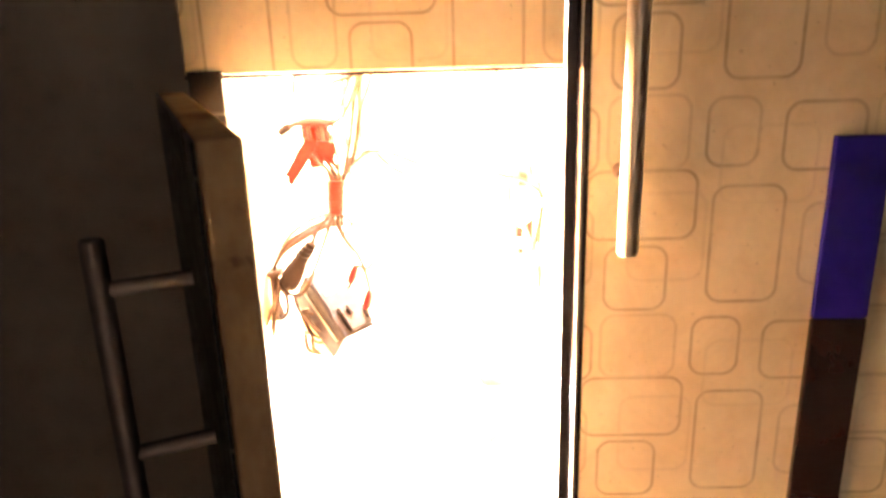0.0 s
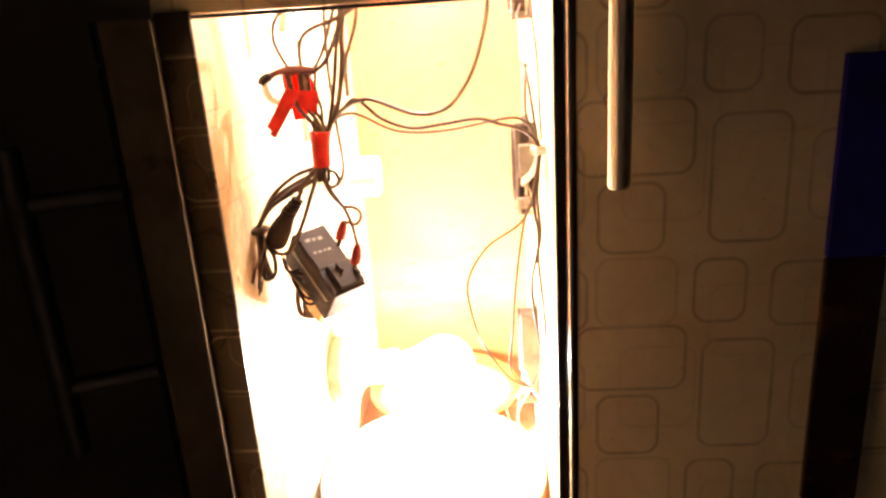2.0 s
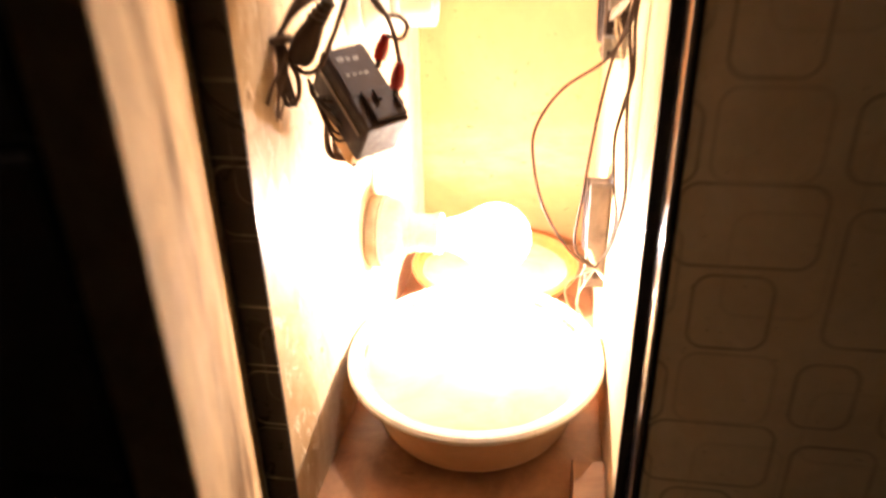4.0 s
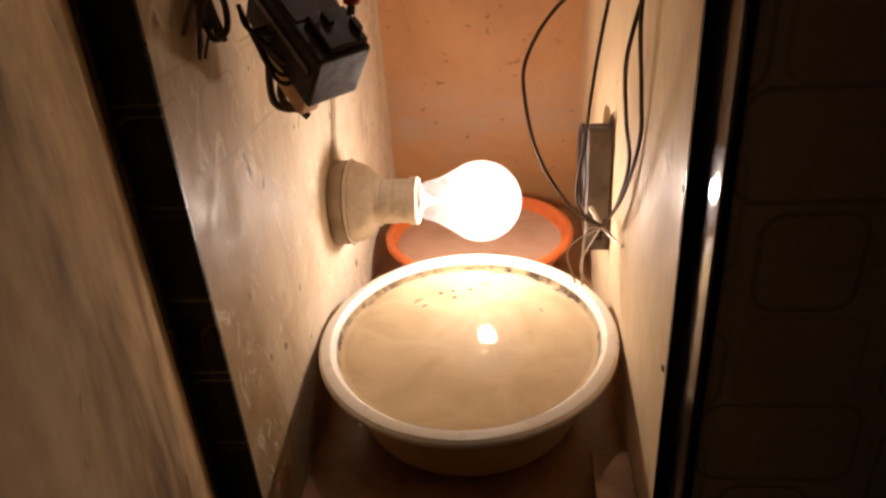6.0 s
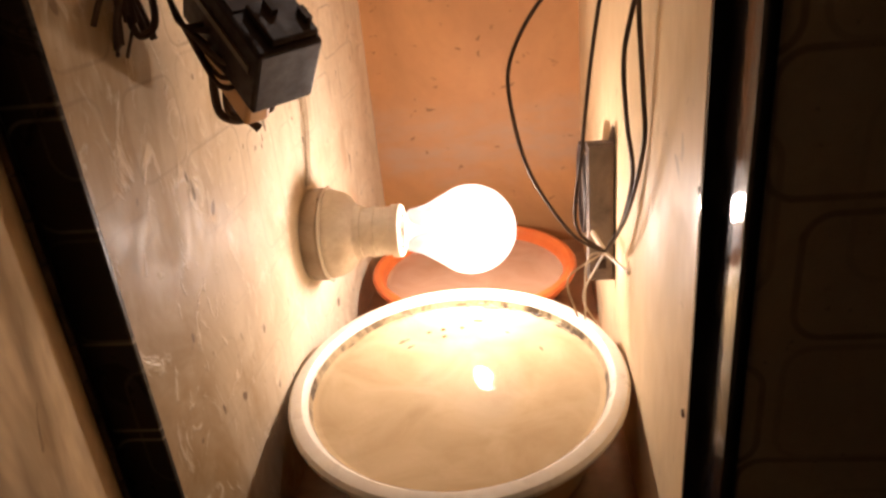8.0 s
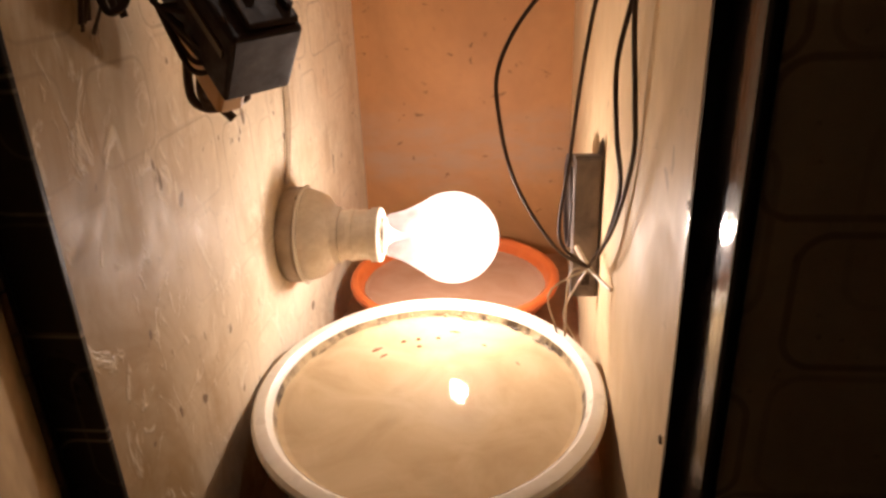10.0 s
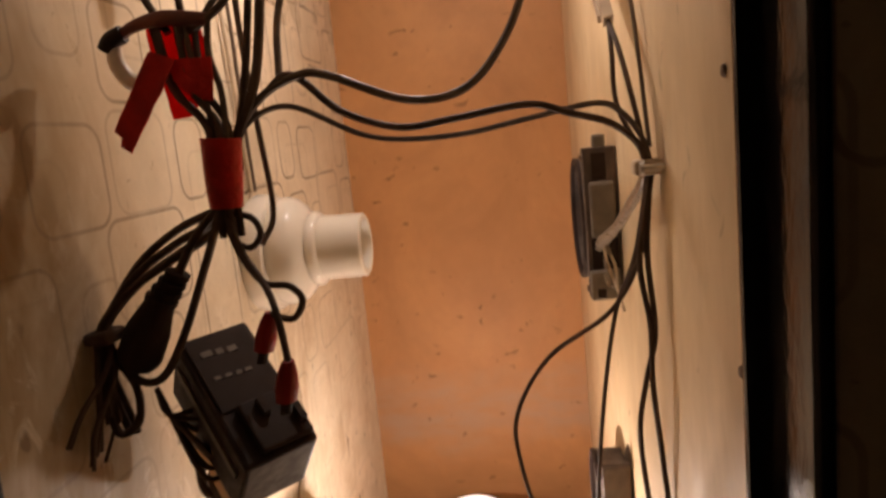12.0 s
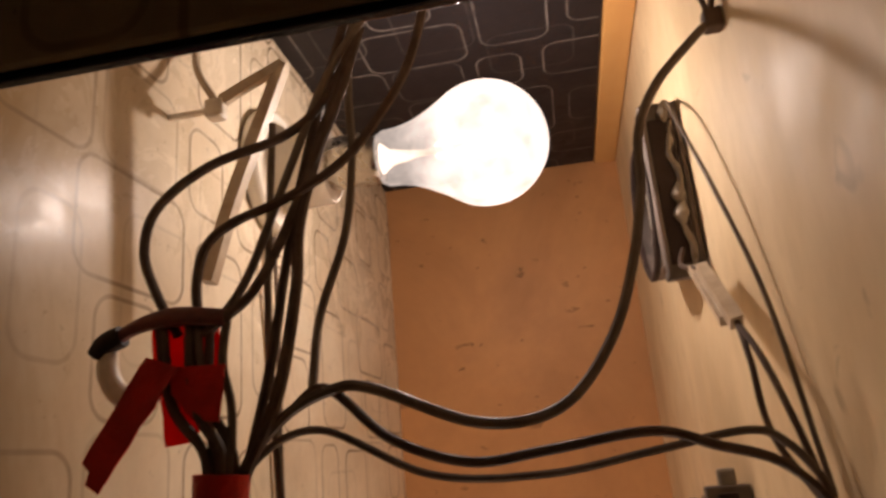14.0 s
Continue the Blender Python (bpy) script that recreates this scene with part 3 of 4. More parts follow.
def bulb(y, z, x_mid, x_neck, glass, core, label, tilt=0.0):
    """A pear-shaped bulb lying along x; its globe is centred at x_mid."""
    t = thing("light_bulb", label, "light bulb", "light bulbs")
    t.matrix_basis = Matrix.Translation((x_mid, y, z)) @ pose(0, 0, 0, 0, tilt, 0) @ SIDE
    n, r = x_neck - x_mid, 0.0268
    prof = [(r * math.sin(math.pi * i / 24), r * math.cos(math.pi * i / 24)) for i in range(18)]
    prof[0] = (0, r)
    prof += [(r * 0.66, -r * 0.86), (r * 0.56, -r * 1.06), (r * 0.50, -r * 1.25), (r * 0.47, -r * 1.40), (r * 0.455, n + 0.004), (r * 0.40, n + 0.0012), (r * 0.30, n)]
    part("globe", lathe(prof, seg=56), glass, t, "glowing frosted glass, clear at the neck", True)
    part("filament", lathe([(0, 0.0052), (0.0037, 0.0037), (0.0052, 0), (0.0037, -0.0037), (0, -0.0052)], seg=20), core, t, "white-hot filament", True)
    part("stem", lathe([(0, -0.0150), (0.0022, -0.0156), (0.0020, -0.0200), (0.0014, -0.0230), (0.0016, -0.030), (0.0036, n + 0.006), (0.0070, n + 0.002), (0, n + 0.001)], seg=16), M_STEM, t, smooth=True)
    for a in (-1, 1):
        part("support_wire", tube([(0, a * 0.0012, -0.0200), (0, a * 0.0022, -0.012), (0, a * 0.0040, -0.0030)], 0.0003, 6, 4), M_CAP, t)
    part("cap", lathe([(0.0104, n + 0.0015), (0.0110, n - 0.001), (0.0102, n - 0.003), (0.0100, n - 0.022), (0.0090, n - 0.024), (0, n - 0.024)], seg=32), M_CAP, t, "nickel bayonet cap", True)
    for a in (-1, 1):
        part("bayonet_pin", lathe([(0, 0), (0.0012, 0), (0.0012, 0.0022), (0, 0.0025)], pose(0, a * 0.0108, n - 0.013, -90 * a), 8), M_CAP, t)
    return t


holder(0.1985, 0.3475, M_OLDPL, "aged white plastic lamp holder with a lit bulb")
holder(0.1960, 0.5165, M_PORC, "glossy white empty lamp holder on the side wall", "porcelain")
holder(0.1880, 0.7010, M_PORC, "white lamp holder under the ceiling with a lit bulb", "socket")
bulb(0.2045, 0.3435, 0.0068, -0.0345, M_GLOBE_LOW, M_CORE_LOW, "lit frosted pear-shaped bulb above the bowl", 2)
bulb(0.1850, 0.6985, 0.0110, -0.0365, M_GLOBE_TOP, M_CORE_TOP, "lit frosted pear-shaped bulb below the ceiling", 0)

# ---- fans ----


def fan(z, y, size, side, seed, disc, rise):
    """A box fan on its back against the wall; side tells what its visible flank looks like."""
    rnd = random.Random(seed)
    t = thing("fan", "dusty grey box fan " + {"plain": "with bare wires tied across its flank", "open": "with notched flank and lumps of old glue", "glued": "with a glued wire down its flank"}[side], "fan", "fans")
    t.matrix_basis = Matrix.Translation((XR - 0.0005, y + size / 2, z)) @ SIDE.inverted()
    h, th = size / 2, 0.0150
    # local: z runs into the room; x is up, y is along the wall; a flat flank in front of a round duct
    mid = pose(rise, -h + disc + 0.0030, 0)
    part("flank", box(-h, h, -h, -h + 0.0055, 0.0, th, 0.0006), M_FAN, t)
    part("duct", lathe([(disc, 0.0), (disc, th), (disc * 0.94, th), (disc * 0.94, 0.0), (disc, 0.0)], mid, 56), M_FAN, t, smooth=True)
    part("hub", lathe([(0, 0.002), (0.010, 0.002), (0.010, 0.0105), (0.0090, 0.012), (0, 0.012)], mid, 32), M_BLADE, t, smooth=True)
    for i in range(7):
        bm = bmesh.new()
        rows = []
        for r in (0.0095, 0.016, disc * 0.90):
            w = 0.28 + 0.1 * (r / disc)
            rows.append([bm.verts.new((r * math.cos(w * s), r * math.sin(w * s), 0.0065 + 0.0042 * s)) for s in (-1, 0, 1)])
        for a, b in zip(rows, rows[1:]):
            for k in range(2):
                bm.faces.new((a[k], a[k + 1], b[k + 1], b[k]))
        bmesh.ops.solidify(bm, geom=bm.faces[:], thickness=0.0009)
        bm.transform(mid @ pose(0, 0, 0, 0, 0, 360 * i / 7 + 11 * seed))
        part("blade", bm, M_BLADE, t)
    part("front_ring", lathe([(disc * 0.93, th - 0.001), (disc * 1.01, th - 0.001), (disc * 1.01, th + 0.0008), (disc * 0.97, th + 0.0014), (disc * 0.93, th + 0.0008), (disc * 0.93, th - 0.001)], mid, 64), M_CASE, t, "dark worn lip of the opening", True)
    for k in (-0.88, 0.88):
        part("screw", lathe([(0, th), (0.0018, th), (0.0015, th + 0.0010), (0, th + 0.0012)], pose(h * k, -h + 0.0028, 0), 10), M_SCREW, t)
    f = -h - 0.0003                # the flank that faces the opening
    if side == "open":
        # notches and hole are dark plates; their shade is colour, nothing is cut
        part("upper_notch_shade", box(h * 0.58, h * 0.93, f - 0.0002, -h + 0.001, 0.0045, 0.0110, 0.0004), M_CASE, t, "dark plate for the shade in an open notch")
        part("cheek", box(-h * 0.18, h * 0.55, f - 0.0018, -h + 0.001, 0.0012, 0.0128, 0.0014), M_BLADE, t, "dusty raised cheek")
        part("lower_notch_shade", box(-h * 0.60, -h * 0.20, f - 0.0003, -h + 0.001, 0.0010, 0.0130, 0.0004), M_CASE, t, "dark plate for the shade in an open notch")
        part("corner_block", box(-h * 1.02, -h * 0.62, f - 0.0026, -h + 0.001, 0.0004, th - 0.0004, 0.0010), M_BLADE, t, "pale corner block")
        part("corner_hole_shade", box(-h * 0.98, -h * 0.86, f - 0.0029, f - 0.0020, 0.0080, 0.0118), M_CASE, t, "small dark plate for the shade in a square hole")
        part("top_stub", box(h * 0.98, h * 1.16, -h + 0.0005, -h + 0.0052, 0.0040, 0.0100, 0.0010), M_BLADE, t)
    elif side == "glued":
        part("recess", box(-h * 0.85, h * 0.80, f - 0.0002, -h + 0.001, 0.0030, 0.0125, 0.0004), M_CASE, t, "dark recessed flank")
        part("flange", box(-h * 0.98, h * 0.98, f - 0.0014, -h + 0.001, 0.0002, 0.0022, 0.0005), M_FAN, t)
        part("flange", box(-h * 0.98, h * 0.98, f - 0.0014, -h + 0.001, 0.0130, 0.0148, 0.0005), M_FAN, t)
        bead = [Vector((-h * 0.92 + k * 0.0046, f - 0.0012, 0.0050 + 0.0010 * math.sin(k * 1.1 + seed) + rnd.uniform(-0.0007, 0.0007))) for k in range(14)]
        part("glue_bead", tube(bead, 0.0014, 8, 4, [rnd.uniform(0.0007, 0.0018) for k in range(26)], 0.8), M_GLUE, t, "uneven bead of old glue over a wire", True)
        for k, rad in ((-0.10, 0.0030), (-0.32, 0.0036), (0.86, 0.0026)):
            part("glue_lump", tube([(h * k - 0.004, f - 0.0008, 0.0055), (h * k, f - 0.0016, 0.0062), (h * k + 0.005, f - 0.0008, 0.0050)], rad, 10, 4, [rad * 0.3, rad, rad * 0.4], 0.6), M_GLUE, t, smooth=True)
    else:
        part("torn_tab", tube([(h - 0.001, -h + 0.003, 0.0012), (h + 0.004, -h + 0.003, 0.0010), (h + 0.009, -h + 0.003, 0.0006)], 0.002, 6, 4, [0.0030, 0.0018, 0.0004], 0.35), M_FAN, t)
        part("flank_plate", box(-h * 0.97, h * 0.97, f - 0.0010, -h + 0.001, 0.0006, th - 0.0006, 0.0005), M_FAN, t, "grimy flat flank")
        # a dark plate paints the shade inside the hole
        part("flank_hole_shade", box(-h * 0.80, -h * 0.64, f - 0.0013, f - 0.0002, 0.0045, 0.0090), M_CASE, t, "small dark plate for the shade in a hole")
    return t


fan(0.3560, 0.186, 0.082, "plain", 1, 0.0270, 0.006)
fan(0.5195, 0.178, 0.070, "open", 2, 0.0300, -0.001)
fan(0.6640, 0.176, 0.072, "glued", 3, 0.0285, 0.0)

# ---- power supply box hanging on the left wall ----
C = Vector((-0.0412, 0.0354, 0.4765))
EL, EW = Vector((-0.029, 0.0256, 0.0325)).normalized(), Vector((0.0172, 0.0172, 0.0018)).normalized()
EW = (EW - EL * EW.dot(EL)).normalized()
EN = EW.cross(EL).normalized()
if EN.y > 0:
    EN = -EN
PS = axes(C, EW, EL, EW.cross(EL))
SG = 1 if EW.cross(EL).dot(EN) > 0 else -1
psu = thing("power_supply", "dark plastic power supply box hung askew on the wall", "power supply")
psu.matrix_basis = PS
W_, L_, H_ = 0.0244, 0.0505, 0.0277


def slab(x0, x1, y0, y1, d0, d1, bevel=0.0):
    """Heights are measured outward from the label face."""
    lo, hi = sorted((SG * d0, SG * d1))
    return box(x0, x1, y0, y1, lo, hi, bevel)


part("case", slab(0, W_, 0, L_, -H_, 0, 0.0014), M_CASE, psu)
part("case_rib", slab(-0.0008, 0.0006, 0.004, L_ - 0.004, -0.011, -0.008), M_INK, psu, "thin pale stripe")
label = part("label_plate", slab(0.002, W_ - 0.002, 0.020, L_ - 0.003, 0.0002, 0.0006), M_LABEL, psu, "grey worn label")
for i, (x, y, w) in enumerate(((0.005, 0.041, 0.0035), (0.0098, 0.0405, 0.0022), (0.0135, 0.040, 0.003), (0.005, 0.0315, 0.002), (0.0085, 0.0312, 0.002), (0.012, 0.031, 0.0018), (0.0150, 0.0308, 0.0022))):
    part("print_bar", slab(x, x + w, y, y + 0.0022 if i < 3 else y + 0.0014, 0.0007, 0.0009), M_INK, label)
# dark slab for the terminals and the connectors' shadow beside the label
part("terminal_shade", slab(0.0060, W_ - 0.001, 0.0020, 0.0200, 0.0002, 0.0028, 0.0008), M_CASE, psu)
part("bracket", slab(0.002, 0.012, 0.006, 0.040, -H_ - 0.014, -H_ - 0.0002, 0.0015), M_WOOD, psu, "wooden mounting pad")
for i, (x, y) in enumerate(((0.0115, 0.0205), (0.0205, 0.0140))):
    part("terminal_tab", slab(x, x + 0.0022, y - 0.008, y - 0.002, 0.0024, 0.0050), M_LABEL, psu)

# red sleeved connectors on the terminals
for o, d in (((-0.0385, 0.0545, 0.5065), (-0.0345, 0.0535, 0.5185)), ((-0.0262, 0.0345, 0.4975), (-0.0235, 0.0325, 0.5095))):
    o, d = Vector(o), Vector(d)
    con = thing("spade_connector", "red sleeved wire connector plugged on the supply box", "connector", "red connectors")
    part("sleeve", tube([o, o.lerp(d, 0.35), o.lerp(d, 0.7), d], 0.003, 12, 5, [0.0032, 0.0036, 0.0030, 0.0018], 0.7), M_RED, con, smooth=True)
    part("tab", tube([o - (d - o) * 0.35, o], 0.0018, 8, 3, flat=0.4), M_CASE, con)

# ---- plug with moulded grip ----
plug = thing("mains_plug", "black moulded plug hanging among the cables", "plug")
part("grip", tube([(-0.0790, 0.051, 0.5055), (-0.0768, 0.051, 0.5085), (-0.0725, 0.051, 0.5165), (-0.0670, 0.051, 0.5250), (-0.0610, 0.052, 0.5325)], 0.006, 16, 6, [0.0052, 0.0070, 0.0068, 0.0044, 0.0030], 0.8), M_LABEL, plug, smooth=True)
for i in range(4):
    s = i / 3
    o = Vector((-0.0672, 0.051, 0.5250)).lerp(Vector((-0.0615, 0.052, 0.5320)), s)
    part("ridge", tube([o, o + Vector((0.0008, 0, 0.0014))], 0.0050 - 0.0012 * s, 14, 2), M_CASE, plug)

# ---- cable harness ----
harness = thing("cable_harness", "bundle of dark cables taped with red and spread across", "cables")


def wire(name, pts, r, mat=M_WIRE, parent=None, label=""):
    return part(name, tube(pts, r * 0.82, 8, 8), mat, parent or harness, label, True)


HUB = Vector((-0.0450, 0.0590, 0.562))      # the lower red wrap
for i, (dx, dy) in enumerate(((-0.003, 0), (0.0, 0.002), (0.003, 0), (0.001, -0.002), (-0.002, -0.002))):
    wire("strand", [HUB + Vector((dx, dy, -0.020)), HUB + Vector((dx, dy, 0)), HUB + Vector((dx * 1.1, dy, 0.014)), (-0.0520 + 1.6 * dx, 0.0590 + dy, 0.588), (-0.0545 + 2.2 * dx, 0.0600 + dy, 0.608)], 0.0014)
for dx in (0.0005, 0.0060):
    wire("strand", [HUB + Vector((dx * 0.5, -0.001, 0.006)), (-0.0480 + dx, 0.0590, 0.585), (-0.0500 + dx, 0.0585, 0.596), (-0.0510 + 1.3 * dx, 0.0590, 0.6065)], 0.0013, M_WIRE if dx < 0 else M_GREY)
# the knotted slack that shows below the power supply
wire("strand", [(-0.0740, 0.076, 0.4735), (-0.0757, 0.075, 0.4607), (-0.0751, 0.074, 0.4524), (-0.0718, 0.074, 0.4492), (-0.0672, 0.075, 0.4485), (-0.0640, 0.077, 0.4515), (-0.0650, 0.079, 0.4575), (-0.0690, 0.079, 0.4595), (-0.0715, 0.076, 0.4545), (-0.0690, 0.073, 0.4495), (-0.0640, 0.073, 0.4485), (-0.0606, 0.074, 0.4447)], 0.0022)
wire("strand", [(-0.0690, 0.077, 0.4695), (-0.0720, 0.075, 0.4565), (-0.0700, 0.073, 0.4515), (-0.0650, 0.074, 0.4510), (-0.0610, 0.075, 0.4535), (-0.0575, 0.075, 0.4513), (-0.0547, 0.075, 0.4523), (-0.0555, 0.076, 0.4547), (-0.0590, 0.077, 0.4575)], 0.0017)
# upper strands, from the red tape to the ceiling
wire("strand", [(-0.0560, 0.060, 0.604), (-0.0620, 0.060, 0.615), (-0.0655, 0.060, 0.626), (-0.0620, 0.060, 0.637), (-0.0480, 0.060, 0.646), (-0.0290, 0.062, 0.652), (-0.0190, 0.066, 0.664), (-0.0110, 0.074, 0.690), (-0.0060, 0.085, 0.735), (-0.004, 0.10, 0.7765)], 0.0015)
wire("strand", [(-0.0505, 0.060, 0.604), (-0.0515, 0.060, 0.616), (-0.0490, 0.060, 0.625), (-0.0420, 0.060, 0.630), (-0.0290, 0.060, 0.634), (-0.0160, 0.061, 0.641), (-0.0070, 0.064, 0.652), (0.0030, 0.072, 0.676), (0.0090, 0.085, 0.720), (0.011, 0.10, 0.7765)], 0.0015)
wire("strand", [(-0.0520, 0.060, 0.603), (-0.0440, 0.058, 0.606), (-0.0370, 0.058, 0.611), (-0.0310, 0.060, 0.622), (-0.0230, 0.062, 0.642), (-0.0140, 0.066, 0.668), (-0.0090, 0.076, 0.705), (-0.0090, 0.09, 0.7765)], 0.0015)
wire("cable", [(-0.0430, 0.059, 0.555), (-0.0400, 0.060, 0.570), (-0.0320, 0.061, 0.588), (-0.0275, 0.062, 0.612), (-0.0262, 0.062, 0.628), (-0.0215, 0.064, 0.648), (-0.0140, 0.068, 0.674), (-0.0100, 0.080, 0.710), (-0.0120, 0.095, 0.7765)], 0.0019, M_WIRE)
wire("strand", [(-0.0290, 0.075, 0.590), (-0.0300, 0.085, 0.610), (-0.0220, 0.085, 0.632), (-0.0190, 0.085, 0.655), (-0.0200, 0.090, 0.690), (-0.0150, 0.10, 0.7765)], 0.0015, M_GREY)
wire("strand", [(-0.0400, 0.062, 0.572), (-0.0345, 0.063, 0.595), (-0.0300, 0.064, 0.622), (-0.0245, 0.066, 0.650), (-0.0165, 0.070, 0.682), (-0.0135, 0.082, 0.715), (-0.0150, 0.096, 0.7765)], 0.0015)
wire("strand", [(-0.0470, 0.059, 0.604), (-0.0385, 0.060, 0.616), (-0.0290, 0.062, 0.641), (-0.0175, 0.066, 0.672), (-0.0020, 0.074, 0.700), (0.0080, 0.088, 0.730), (0.0130, 0.104, 0.7765)], 0.0013, M_GREY)
# the grey cable that swings across to the right wall and up to its tie
wire("cable", [(-0.0430, 0.060, 0.556), (-0.0400, 0.061, 0.572), (-0.0310, 0.062, 0.583), (-0.0200, 0.063, 0.588), (-0.0110, 0.064, 0.5875), (0.0120, 0.067, 0.5780), (0.0300, 0.071, 0.5800), (0.0430, 0.076, 0.5940), (0.0510, 0.079, 0.6120), (0.0560, 0.081, 0.6310), (0.0585, 0.083, 0.6480), (0.0660, 0.088, 0.6630), (0.0790, 0.094, 0.6780), (0.0855, 0.098, 0.6850)], 0.0016, M_GREY, None, "grey round cable")
wire("strand", [(0.0855, 0.097, 0.684), (0.0845, 0.099, 0.695), (0.0800, 0.105, 0.715), (0.0760, 0.12, 0.7735)], 0.0012)
wire("strand", [(0.0855, 0.097, 0.684), (0.0865, 0.092, 0.694), (0.0860, 0.085, 0.715), (0.0800, 0.08, 0.7735)], 0.0012)
# thin wires across to the clip on the right wall
wire("strand", [(-0.0420, 0.061, 0.560), (-0.0400, 0.062, 0.574), (-0.0300, 0.063, 0.584), (-0.0215, 0.064, 0.5885), (-0.0080, 0.065, 0.5765), (0.0090, 0.066, 0.5700), (0.0260, 0.067, 0.5710), (0.0480, 0.069, 0.5730), (0.0610, 0.071, 0.5690), (0.0730, 0.075, 0.5650), (0.0815, 0.080, 0.5580), (0.0850, 0.083, 0.5500)], 0.0014)
wire("strand", [(-0.0410, 0.063, 0.562), (-0.0400, 0.066, 0.574), (-0.0260, 0.071, 0.580), (-0.0010, 0.073, 0.5680), (0.0250, 0.075, 0.5660), (0.0490, 0.076, 0.5690), (0.0690, 0.077, 0.5715), (0.0770, 0.079, 0.5680), (0.0830, 0.081, 0.5600), (0.0860, 0.083, 0.5500)], 0.0012, M_GREY)
# below the wrap: the bundle to the left clip, the plug's lead and the leads of the red connectors
for i, (dy, dz) in enumerate(((0, 0), (0.003, 0.003), (-0.002, -0.003), (0.004, -0.002))):
    wire("strand", [(-0.0460, 0.059 + dy, 0.556), (-0.0490, 0.059 + dy, 0.548 + dz), (-0.0640, 0.059 + dy, 0.541 + 1.4 * dz), (-0.0775, 0.056 + dy, 0.532 + dz), (-0.0845, 0.048 + dy * 0.5, 0.520), (-0.0860, 0.046 + dy * 0.5, 0.510), (-0.0860 + 0.001 * i, 0.044 + 0.003 * i, 0.492 - 0.003 * i)], 0.0016)
wire("strand", [(-0.0850, 0.047, 0.514), (-0.0850, 0.046, 0.502), (-0.0862, 0.046, 0.492), (-0.0845, 0.047, 0.485), (-0.0800, 0.050, 0.488), (-0.0795, 0.051, 0.498), (-0.0830, 0.049, 0.508)], 0.0016)
wire("strand", [(-0.0850, 0.048, 0.516), (-0.0815, 0.049, 0.506), (-0.0750, 0.049, 0.5005), (-0.0680, 0.049, 0.503), (-0.0610, 0.051, 0.515), (-0.0540, 0.054, 0.532), (-0.0480, 0.057, 0.548), (-0.0460, 0.058, 0.556)], 0.0016)
wire("strand", [(-0.0470, 0.058, 0.552), (-0.0560, 0.057, 0.543), (-0.0608, 0.052, 0.533)], 0.0017)
wire("strand", [(-0.0460, 0.058, 0.546), (-0.0415, 0.055, 0.536), (-0.0350, 0.053, 0.528), (-0.0270, 0.052, 0.5265), (-0.0235, 0.052, 0.522), (-0.0270, 0.052, 0.5165), (-0.0345, 0.0535, 0.5180)], 0.0013)
wire("strand", [(-0.0450, 0.057, 0.548), (-0.0400, 0.053, 0.537), (-0.0320, 0.046, 0.528), (-0.0270, 0.039, 0.520), (-0.0236, 0.0328, 0.509)], 0.0013)
wire("strand", [(-0.0440, 0.060, 0.549), (-0.0385, 0.060, 0.547), (-0.0365, 0.060, 0.542), (-0.0400, 0.060, 0.538), (-0.0450, 0.060, 0.540)], 0.0013)
wire("strand", [(-0.0360, 0.070, 0.660), (-0.0380, 0.070, 0.610), (-0.0370, 0.072, 0.575), (-0.0350, 0.070, 0.548), (-0.0380, 0.064, 0.538)], 0.0012, M_GREY)

rnd = random.Random(8)
for i in range(7):
    o = Vector((-0.0845 + rnd.uniform(-0.002, 0.002), 0.047 + rnd.uniform(-0.004, 0.004), 0.514))
    e = o + Vector((rnd.uniform(-0.003, 0.001), rnd.uniform(-0.026, -0.004), rnd.uniform(-0.036, -0.022)))
    e.x = max(e.x, XL + 0.002)
    wire("loose_end", [o, o.lerp(e, 0.3) + Vector((0.002, rnd.uniform(-0.004, 0.003), 0)), o.lerp(e, 0.7) + Vector((0.001, rnd.uniform(-0.003, 0.004), 0.001)), e], rnd.uniform(0.0006, 0.0011))
for i in range(7):
    o = Vector((-0.0640, 0.060, 0.478)) + Vector((rnd.uniform(-0.006, 0.006), rnd.uniform(-0.006, 0.006), rnd.uniform(-0.010, 0.010)))
    wire("loose_end", [(-0.0760, 0.056, 0.496), (-0.0740, 0.058, 0.486), o, o + Vector((0.005, -0.001, -0.004)), o + Vector((0.009, 0.004, -0.003))], 0.0012, M_GREY if i % 3 == 0 else M_WIRE)

# red tape: a sleeve on the bundle, a sleeve above it, an arm to the wall clip and a loose tail
part("tape_sleeve", tube([HUB + Vector((-0.0005, 0, -0.011)), HUB, HUB + Vector((0.0008, 0, 0.010))], 0.0058, 18, 8, [0.0050, 0.0056, 0.0058, 0.0062]), M_TAPE, harness, "red tape sleeve", True)
part("tape_arm", tube([(-0.0735, 0.0585, 0.6025), (-0.0660, 0.058, 0.6065), (-0.0560, 0.058, 0.6080), (-0.0430, 0.0585, 0.6065)], 0.0026, 12, 8, [0.0020, 0.0022, 0.0030, 0.0024], 0.7), M_GRIMY, harness, "grimy red tape round the clip's arm", True)


